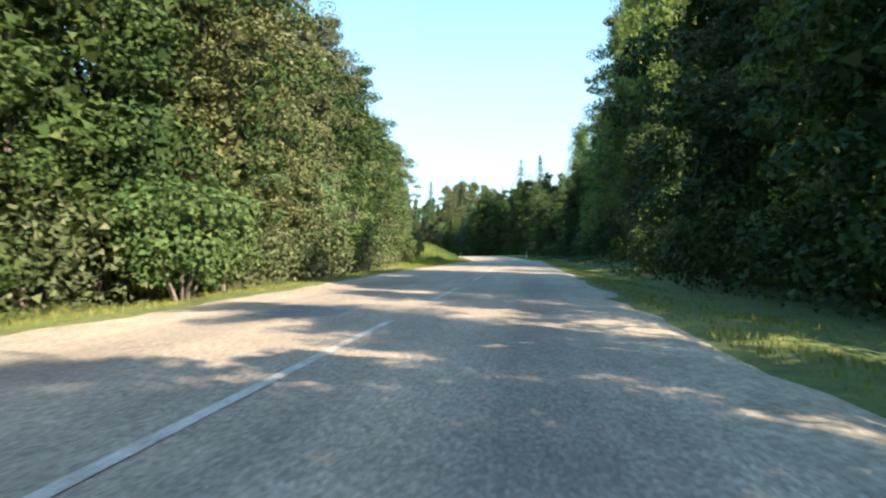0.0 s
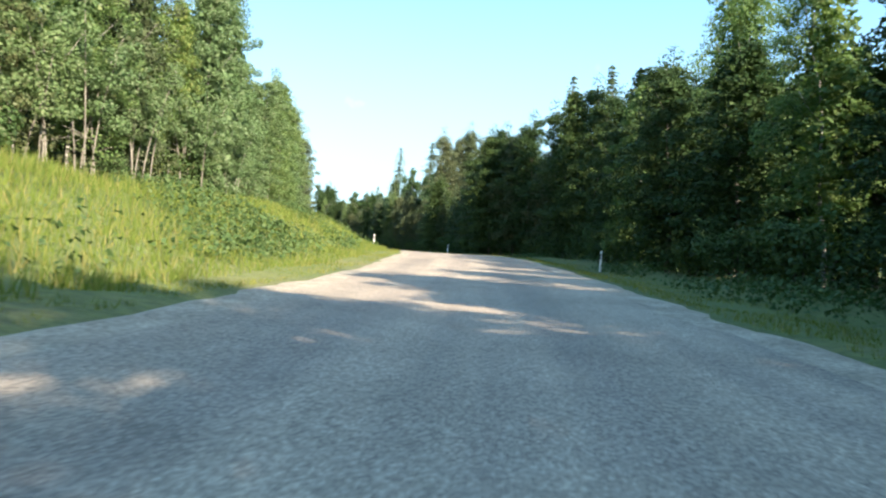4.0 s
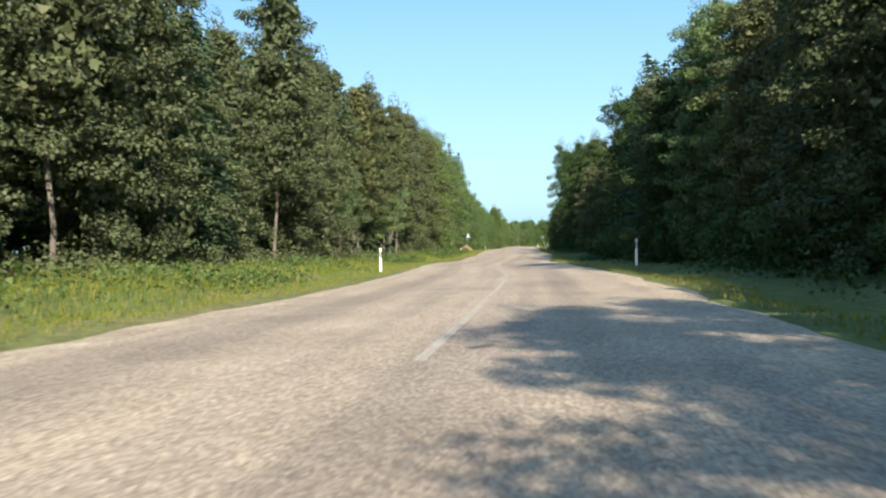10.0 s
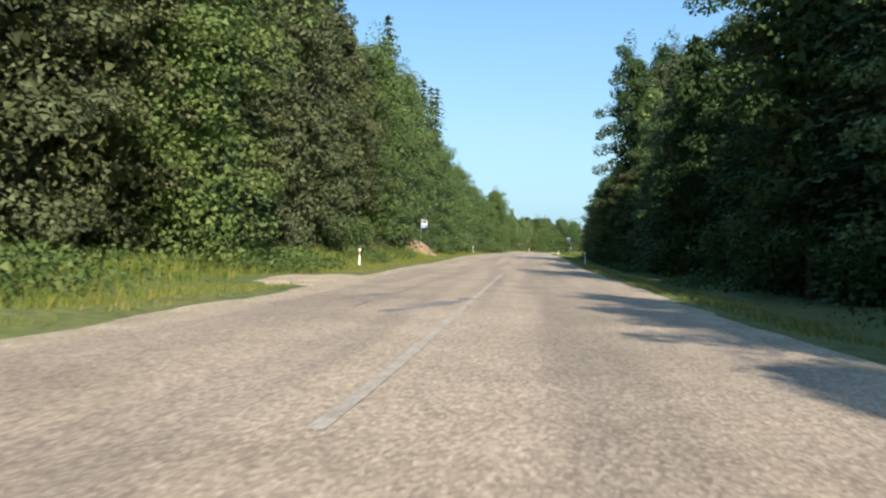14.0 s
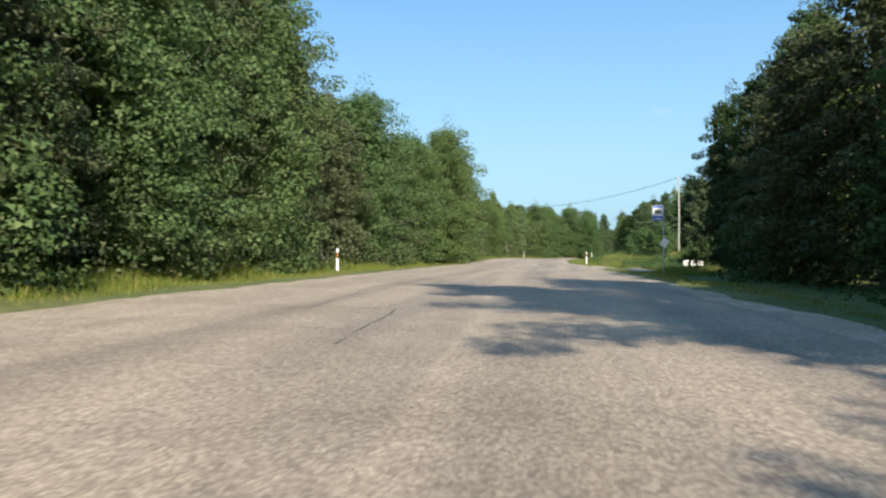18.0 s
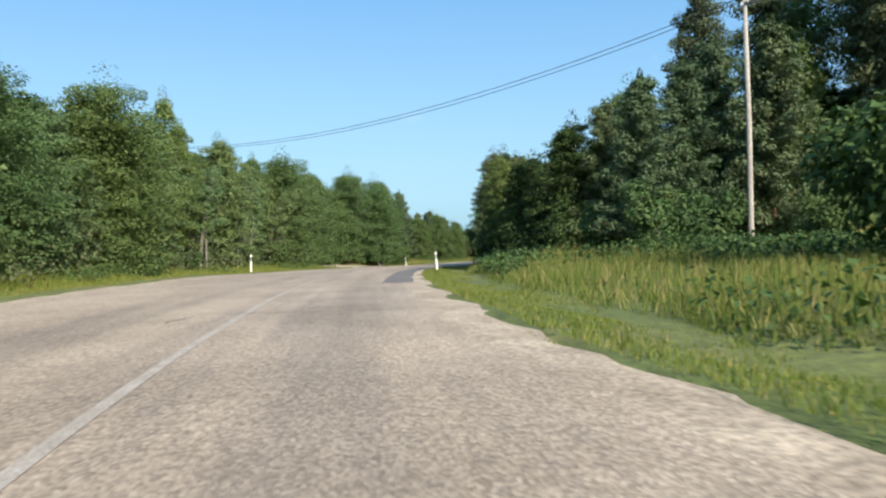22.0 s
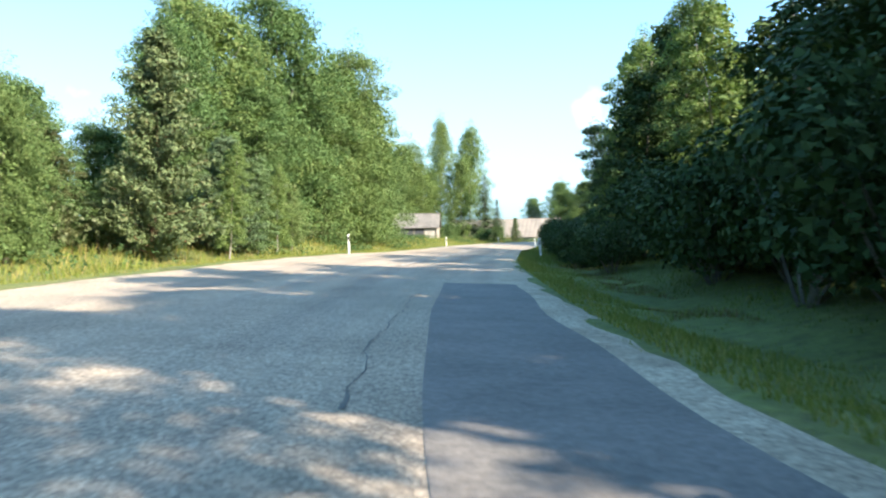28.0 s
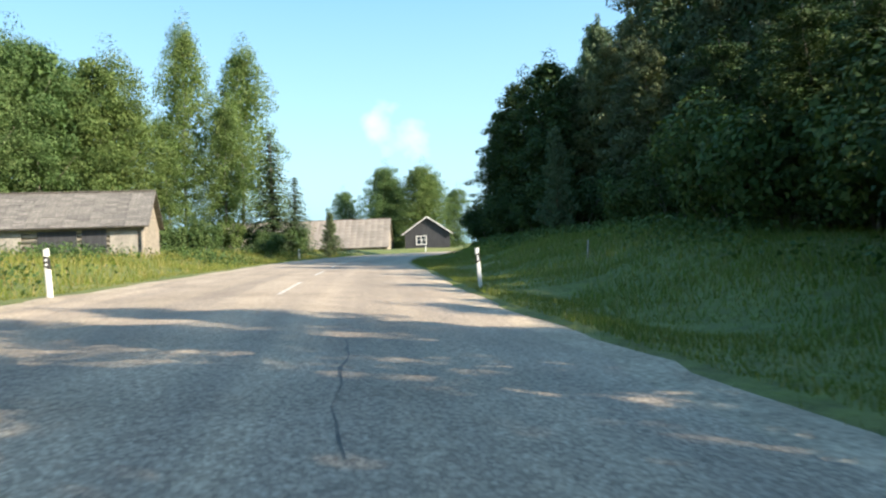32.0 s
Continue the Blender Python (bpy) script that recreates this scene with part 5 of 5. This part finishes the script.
def round_post(reflector, label):
    root = thing("marker_post", label, "marker post", "marker posts")
    bm_part("stake", wedge(bmesh.new(), -0.15, 0.80, 0.055, 0.04, 0.0), WHITE, root)
    bm_part("black_band", wedge(bmesh.new(), 0.78, 1.02, 0.055, 0.04, -0.035, 0.04), BLACK, root, "slanting black band")
    for z in (0.855, 0.955):
        v, f = tube([(0, -0.052, z), (0, -0.064, z)], [0.032, 0.030], 12)
        part("reflector", mesh_of("reflector", v, f, reflector), root, "round reflector")
    bm_part("cap", wedge(bmesh.new(), 1.03, 1.2, 0.055, 0.04, 0.012), WHITE, root)
    return Kind(root)


POST_L = round_post(REFLECT, "white plastic marker post with two round reflectors")
POST_R = marker_post(REFLECT, "white plastic marker post with slanting black band")
POST_D = round_post(AMBER, "white marker post with two round amber reflectors")
POST_A = marker_post(AMBER, "white marker post with black band and amber reflector")
for x, y, kind, lean, big in [(15.1, 140.6, POST_R, 1, 1.0), (3.9, 212.2, POST_R, 0, 1.1), (-17.5, 287.3, POST_R, -1, 1.25), (-60, 405, POST_R, 2, 1.0), (-91.8, 497.6, POST_A, 2, 1.1), (-104.8, 549.8, POST_R, 4, 1.0), (-105.2, 602.9, POST_R, 1, 1.0), (-89.4, 656.9, POST_R, 4, 1.0),
                         (-71.0, 703, POST_R, 4, 1.0), (-1.3, 169.6, POST_L, 0, 1.0), (-11.5, 213.6, POST_L, 1, 1.2), (-31.4, 282.3, POST_L, 0, 1.2), (-64.0, 368.4, POST_A, 1, 1.0), (-93.2, 452.5, POST_D, 0, 1.18), (-107.4, 499.7, POST_L, 2, 1.0),
                         (-118.5, 553.4, POST_L, -1, 1.0), (-117.4, 607.5, POST_L, 2, 1.0), (-99.9, 663.2, POST_L, 2, 1.0), (-82.4, 702.8, POST_L, 3, 1.0), (-56.5, 758, POST_R, 2, 1.0), (-24, 790, POST_R, 0, 1.0)]:
    s, lat, i = station(x, y)
    face = math.degrees(math.atan2(TAN[i, 1], TAN[i, 0])) - 90
    m = kind.put(on_ground(x, y, -0.25 if 595 < y < 604 and lat > 0 else 0.0), face, big, 1.0, "marker posts")
    m.rotation_euler.rotate_axis("Y", radians(-lean))

# ---- bus stop signs, letter boxes, power line ----
BLUE = two_tone("blue_sign_film", (0.03, 0.13, 0.50), (0.035, 0.16, 0.55), 3, 0.35, 0.08)
SIGN_WHITE = material("white_sign_film", (0.82, 0.83, 0.84), 0.35)
SIGN_DARK = material("dark_print", (0.05, 0.05, 0.055), 0.4)
SIGN_OLIVE = material("olive_print", (0.30, 0.27, 0.12), 0.4)


def tube_part(name, pts, radius, mat, parent, label="", sides=10):
    v, f = tube(pts, [radius] * len(pts), sides)
    return part(name, mesh_of(name, v, f, mat, True), parent, label)


def bus_sign(at, turn, high, label, plate=False, side=1, size=1.0):
    root = thing("bus_stop_sign", label, "road sign", "bus stop signs", at=at)
    root.rotation_euler = (0, 0, radians(turn))
    tube_part("pole", [(0, 0, -0.3), (0, 0, high)], 0.03, STEEL, root, "grey steel pole")
    x = side * 0.34 * size

    def sheet(name, w, t, h, y, down, mat, parent, text="", bevel=0.0, dx=0.0):
        return bm_part(name, box(bmesh.new(), (w * size, t, h * size), (x + dx * size, y, high - down * size)), mat, parent, text, bevel)

    board = sheet("board", 0.62, 0.03, 0.88, -0.045, 0.42, BLUE, root, "blue and white bus stop board", 0.008)
    sheet("border", 0.66, 0.022, 0.92, -0.040, 0.42, SIGN_WHITE, board, "white rim")
    sheet("field", 0.54, 0.006, 0.50, -0.064, 0.34, SIGN_WHITE, board, "white field")
    sheet("bus_symbol", 0.40, 0.006, 0.11, -0.070, 0.37, SIGN_DARK, board, "dark bus symbol", 0.002)
    sheet("bus_roof", 0.37, 0.006, 0.03, -0.070, 0.25, SIGN_DARK, board)
    sheet("bus_window", 0.36, 0.005, 0.045, -0.071, 0.287, SIGN_OLIVE, board)
    for dx in (-0.12, 0.12):
        v, f = tube([(x + dx * size, -0.066, high - 0.435 * size), (x + dx * size, -0.074, high - 0.435 * size)], [0.035 * size] * 2, 12)
        part("bus_wheel", mesh_of("bus_wheel", v, f, SIGN_DARK), board)
    sheet("name_bar", 0.40, 0.004, 0.06, -0.063, 0.74, SIGN_WHITE, board, "pale bar of unreadable writing")
    for k in range(2):
        bm_part("clamp", box(bmesh.new(), (0.10, 0.08, 0.03), (0, 0, high - 0.2 - 0.45 * k)), STEEL, root)
    if plate:
        bm_part("timetable_plate", box(bmesh.new(), (0.34, 0.015, 0.42), (0.05, -0.045, 1.62), (0, 28, 0)), SIGN_WHITE, root, "tilted pale timetable plate")
    return root


bus_sign(on_ground(-77.7, 402.7), 25, 3.75, "blue and white bus stop sign on a steel pole", False, 1)
bus_sign(on_ground(-77.19, 457.67), 20, 3.43 - on_ground(-77.19, 457.67).z, "bus stop sign with a crooked timetable plate", True, -1, 0.84)

BOX_WHITE = two_tone("white_painted_tin", (0.75, 0.75, 0.72), (0.62, 0.62, 0.58), 5, 0.5, 0.2)
WOOD_GREY = two_tone("weathered_wood", (0.30, 0.28, 0.25), (0.42, 0.39, 0.34), 1.6, 0.9, 0.45, 0.5, (1, 1, 0.25))


def letter_boxes(x, y, turn):
    p = on_ground(x, y)
    rack = thing("letter_box_stand", "low wooden stand carrying white letter boxes", "stand", at=p)
    rack.rotation_euler = (0, 0, radians(turn))
    bm_part("post", box(bmesh.new(), (0.10, 0.10, 1.1), (0, 0.05, 0.35)), BOX_WHITE, rack)
    bm_part("rail", box(bmesh.new(), (1.75, 0.06, 0.10), (0.05, 0.05, 0.88)), WOOD_GREY, rack)
    for k, (dx, w, h) in enumerate([(-0.66, 0.46, 0.50), (0.0, 0.40, 0.46), (0.66, 0.50, 0.42)]):
        b = thing("letter_box", "white tin letter box on a stand", "letter box", "letter boxes", at=p + Vector((math.cos(radians(turn)) * dx, math.sin(radians(turn)) * dx, 0)))
        b.rotation_euler = (0, 0, radians(turn))
        bm_part("body", box(bmesh.new(), (w, 0.2, h), (0, -0.09, 0.95)), BOX_WHITE, b, "", 0.015)
        bm_part("lid", box(bmesh.new(), (w + 0.04, 0.27, 0.025), (0, -0.10, 0.95 + h / 2 + 0.02), (-10, 0, 0)), BOX_WHITE if k < 2 else WOOD_GREY, b)
        bm_part("slot", box(bmesh.new(), (w * 0.6, 0.01, 0.03), (0, -0.195, 0.95 + h * 0.3)), SIGN_DARK, b)


letter_boxes(-80.6, 493.8, 20)

CABLE = material("black_cable", (0.02, 0.02, 0.02), 0.6)
CERAMIC = material("white_insulator", (0.7, 0.7, 0.68), 0.25)


def power_pole(x, y, high, turn):
    root = thing("power_pole", "weathered wooden power pole with insulators", "power pole", "power poles", at=on_ground(x, y))
    root.rotation_euler = (0, 0, radians(turn))
    v, f = tube([(0, 0, -0.4), (0.05, 0, high * 0.5), (0, 0, high)], [0.14, 0.12, 0.09], 10)
    part("pole", mesh_of("pole", v, f, WOOD_GREY, True), root)
    bm_part("crossarm", box(bmesh.new(), (0.10, 1.2, 0.12), (0, 0, high - 0.5)), WOOD_GREY, root)
    for s in (-0.5, 0.5):
        tube_part("insulator", [(0, s, high - 0.44), (0, s, high - 0.24)], 0.05, CERAMIC, root, "white porcelain insulator")
    return root


def cable(a, b, sag):
    pts = [(a[0] + (b[0] - a[0]) * t, a[1] + (b[1] - a[1]) * t, a[2] + (b[2] - a[2]) * t - 4 * sag * t * (1 - t)) for t in np.linspace(0, 1, 25)]
    v, f = tube(pts, [0.018] * 25, 5)
    tagged(new("power_cable", mesh_of("power_cable", v, f, CABLE)), "black power cable sagging over the road", "cable", "power cables")


power_pole(-88.6, 538.5, 12.95 - on_ground(-88.6, 538.5).z, 0)
power_pole(-134, 567, 12.0 - on_ground(-134, 567).z, 38)
power_pole(-38, 534, 11.6, 0)
for s in (-0.5, 0.5):
    cable((-88.6, 538.5 + s, 12.75), (-134, 567 + s, 11.8), 2.27)
    cable((-88.6, 538.5 + s, 12.75), (-38, 534 + s, on_ground(-38, 534).z + 11.4), 1.2)

# ---- farm buildings at the end ----
LOG = two_tone("grey_log_wall", (0.21, 0.185, 0.15), (0.35, 0.31, 0.25), 1.2, 0.9, 0.45, 0.6, (1, 1, 4))
SHINGLE = two_tone("grey_shingles", (0.13, 0.122, 0.112), (0.27, 0.25, 0.225), 5.0, 0.92, 0.7, 0.8)
ETERNIT = two_tone("grey_fibre_cement", (0.19, 0.165, 0.14), (0.27, 0.24, 0.205), 0.5, 0.9, 0.3, 0.3)
vary_pieces(SHINGLE, 0.7, 1.12)
vary_pieces(ETERNIT, 0.85, 1.12)
DARKWOOD = two_tone("dark_stained_boards", (0.035, 0.038, 0.045), (0.06, 0.062, 0.07), 1.5, 0.8, 0.4, 0.4, (4, 4, 0.4))
WHITEPAINT = two_tone("white_window_paint", (0.78, 0.78, 0.76), (0.7, 0.7, 0.68), 6, 0.5, 0.15)
GLASS = material("window_glass", (0.03, 0.04, 0.05), 0.08)


def gable_wall(bm, w, eave, ridge, y, thick):
    prof = [(-w / 2, 0), (w / 2, 0), (w / 2, eave), (0, ridge), (-w / 2, eave)]
    a = [bm.verts.new((px, y, pz)) for px, pz in prof]
    b = [bm.verts.new((px, y + thick, pz)) for px, pz in prof]
    bm.faces.new(a)
    bm.faces.new(b[::-1])
    for i in range(5):
        bm.faces.new((a[i], b[i], b[(i + 1) % 5], a[(i + 1) % 5]))
    return bm


def roof_slope(root, sign, w, eave, ridge, y0, y1, mat, row=0.45, over=0.45, cell=0.9, label="", thick=0.05):
    """A roof slope of single overlapping sheets, each its own piece, on a deck."""
    run, up = w / 2 + over, (ridge - eave)
    ang = math.atan2(up, w / 2)
    length = run / math.cos(ang)
    slope = bm_part("roof_slope", box(bmesh.new(), (length, y1 - y0, thick), (sign * run / 2, (y0 + y1) / 2, ridge - run / 2 * math.tan(ang) - 0.02), (0, sign * math.degrees(ang), 0)), mat, root, label)
    n, mcols = max(3, int(length / row)), max(3, int((y1 - y0) / cell))
    tile = bpy.data.meshes.new("roof_sheet")
    bm = box(bmesh.new(), (length / n * 1.12, (y1 - y0) / mcols * 0.985, 0.022))
    bm.to_mesh(tile)
    bm.free()
    tile.materials.append(mat)
    q = np.random.default_rng(int(abs(y1 * 10)) + n)
    for r in range(n):
        for c in range(mcols):
            d = (r + 0.5) / n * length
            x, z = d * math.cos(ang), ridge - d * math.sin(ang) + 0.045
            ob = new("roof_sheet", tile)
            ob.parent = slope
            ob.matrix_basis = pose(sign * x, y0 + (c + 0.5) * (y1 - y0) / mcols, z + float(q.random()) * 0.016, 0, sign * (math.degrees(ang) - 1.2 + float(q.normal()) * 0.9), float(q.normal()) * 0.8)


def barn(at, turn, w, eave, ridge, length, wall_mat, roof_mat, label, name="barn", row=0.45, cell=0.9):
    root = thing(name, label, "barn", at=at)
    root.rotation_euler = (0, 0, radians(turn))
    for y, t in ((0, 0.15), (length - 0.15, 0.15)):
        bm_part("gable", gable_wall(bmesh.new(), w, eave, ridge - 0.08, y, t), wall_mat, root)
    n = max(4, int(eave / 0.3))
    for s in (-1, 1):
        for k in range(n):
            v, f = tube([(s * (w / 2 - 0.1), 0.02, eave / n * (k + 0.5) - 0.02), (s * (w / 2 - 0.1), length - 0.02, eave / n * (k + 0.5) - 0.02)], [eave / n * 0.53] * 2, 8)
            part("log", mesh_of("log", v, f, wall_mat, True), root)
    for s in (-1, 1):
        roof_slope(root, s, w, eave, ridge, -0.35, length + 0.35, roof_mat, row, 0.5, cell, "weathered grey roof slope")
    bm_part("ridge_board", box(bmesh.new(), (0.3, length + 0.7, 0.05), (0, length / 2, ridge + 0.09)), roof_mat, root)
    return root


def place_turn(along):
    """The turn that lays a building's length (its own y) along a level direction."""
    return math.degrees(math.atan2(-along[0], along[1]))


b1 = barn(on_ground(-74.1, 737.5), place_turn((-0.951, 0.309)), 6.2, 2.4, 4.45, 15.5, LOG, SHINGLE, "low log barn with grey shingle roof in tall grass", "barn", 0.30, 0.70)
bm_part("door", box(bmesh.new(), (0.06, 2.2, 1.9), (-3.13, 5.0, 0.95)), DARKWOOD, b1, "dark barn door")
for y, w in ((1.2, 1.6), (8.2, 2.4), (12.4, 2.0)):
    bm_part("board_panel", box(bmesh.new(), (0.05, w, 1.75), (-3.14, y, 0.95)), WOOD_GREY, b1, "pale weathered board panel")
# dark boards on the wall stand in for the shade inside open bays
for y, w in ((2.9, 1.4), (10.4, 1.3)):
    bm_part("bay_shade_panel", box(bmesh.new(), (0.04, w, 1.7), (-3.15, y, 1.1)), DARKWOOD, b1, "dark panel for the shade in an open bay")
for k in range(4):
    tube_part("corner_post", [(-3.2, 0.1, 0), (-3.2, 0.1, 2.2)] if k == 0 else [(3.2, 0.1, 0), (3.2, 0.1, 2.2)] if k == 1 else [(-3.2, 15.4, 0), (-3.2, 15.4, 2.2)] if k == 2 else [(3.2, 15.4, 0), (3.2, 15.4, 2.2)], 0.13, LOG, b1)
barn(Vector((-21.5, 807.5, 0.6)), place_turn((-0.861, 0.509)), 13.0, 1.3, 6.0, 13.0, LOG, ETERNIT, "long barn with a great grey roof almost to the ground", row=0.9, cell=1.1)
barn(Vector((-33.6, 813.8, 0.4)), place_turn((-0.861, 0.509)), 13.4, 1.3, 6.2, 16.0, LOG, ETERNIT, "older barn wing with a pale grey roof", row=0.9, cell=1.1)


def cottage(at, turn, w, eave, ridge, length, label, window=True, trim=WHITEPAINT):
    root = thing("cottage", label, "house", at=at)
    root.rotation_euler = (0, 0, radians(turn))
    for y in (0, length - 0.2):
        bm_part("gable", gable_wall(bmesh.new(), w, eave, ridge - 0.06, y, 0.2), DARKWOOD, root)
    nb = int(w / 0.35)
    for k in range(nb):
        x = -w / 2 + (k + 0.5) * w / nb
        top = ridge - 0.12 - (ridge - eave) * abs(x) / (w / 2)
        bm_part("board", box(bmesh.new(), (w / nb * 0.9, 0.03, top), (x, -0.018, top / 2)), DARKWOOD, root)
    for s in (-1, 1):
        bm_part("side_wall", box(bmesh.new(), (0.2, length - 0.4, eave), (s * (w / 2 - 0.1), length / 2, eave / 2)), DARKWOOD, root)
        roof_slope(root, s, w, eave, ridge, -0.5, length + 0.5, ETERNIT, 0.9, 0.5, 1.0, "pale grey roof slope")
        ang = math.atan2(ridge - eave, w / 2)
        ln = (w / 2 + 0.5) / math.cos(ang)
        bm_part("barge_board", box(bmesh.new(), (ln, 0.04, 0.16), (s * (w / 4 + 0.25), -0.53, ridge - (w / 4 + 0.25) * math.tan(ang) - 0.06), (0, s * math.degrees(ang), 0)), trim, root, "pale barge board")
    if window:
        wx, wz = -1.1, 1.95
        win = bm_part("window", box(bmesh.new(), (1.7, 0.05, 1.5), (wx, -0.06, wz)), GLASS, root, "white-framed four-pane window")
        for dx, dz, sx, sz in ((0, 0.75, 1.9, 0.16), (0, -0.75, 1.9, 0.16), (-0.88, 0, 0.16, 1.5), (0.88, 0, 0.16, 1.5), (0, 0, 0.14, 1.4), (-0.44, 0.1, 0.74, 0.07), (0.44, 0.1, 0.74, 0.07)):
            bm_part("frame_bar", box(bmesh.new(), (sx, 0.06, sz), (wx + dx, -0.10, wz + dz)), WHITEPAINT, win)
    return root


cottage(Vector((-14.6, 806, 0.6)), place_turn((0.5, 0.87)) , 8.2, 3.4, 6.2, 9.0, "dark boarded cottage with a white-framed window")
cottage(Vector((-3.5, 797, 0.8)), place_turn((0.5, 0.87)), 4.2, 2.3, 3.9, 4.0, "small dark hut with pale barge boards under trees", False)


# ---- small things beside the road ----
SAND = two_tone("bare_sandy_soil", (0.30, 0.20, 0.11), (0.42, 0.30, 0.18), 1.5, 0.95, 0.5, 0.7)


def sand_bank(y, lat, length, high):
    """A slumped heap of bare soil at the foot of the forest."""
    q = np.random.default_rng(77)
    verts, faces = [], []
    n, m = 16, 9
    c = spot(y, lat)
    i = int(np.argmin(np.abs(ST - y)))
    for a in range(n):
        for b in range(m):
            u, w = a / (n - 1) * 2 - 1, b / (m - 1) * 2 - 1
            p = Vector((c.x, c.y, 0)) + Vector((*(TAN[i] * u * length / 2 + NOR[i] * w * 2.2), 0))
            g = on_ground(p.x, p.y).z
            k = max(0, 1 - u * u) * max(0, 1 - w * w)
            verts.append((p.x, p.y, g - 0.06 + k * high * (0.8 + 0.35 * q.random())))
    for a in range(n - 1):
        for b in range(m - 1):
            faces.append((a * m + b, (a + 1) * m + b, (a + 1) * m + b + 1, a * m + b + 1))
    tagged(new("soil_heap", mesh_of("soil_heap", verts, faces, SAND, True)), "slumped heap of bare orange sandy soil", "soil heap")


sand_bank(407, -10.6, 9, 1.3)
plant("pine", -54.7, 719.4, 0.36, 1.45, "pines beside the road", "small young pine on the grassy slope")


def stake(x, y):
    root = thing("wooden_stake", "short pale wooden stake in the grass", "stake", at=on_ground(x, y))
    bm_part("peg", box(bmesh.new(), (0.06, 0.06, 0.75), (0, 0, 0.3), (2, 3, 10)), WOOD_GREY, root, "", 0.008)


stake(-65.5, 704.5)
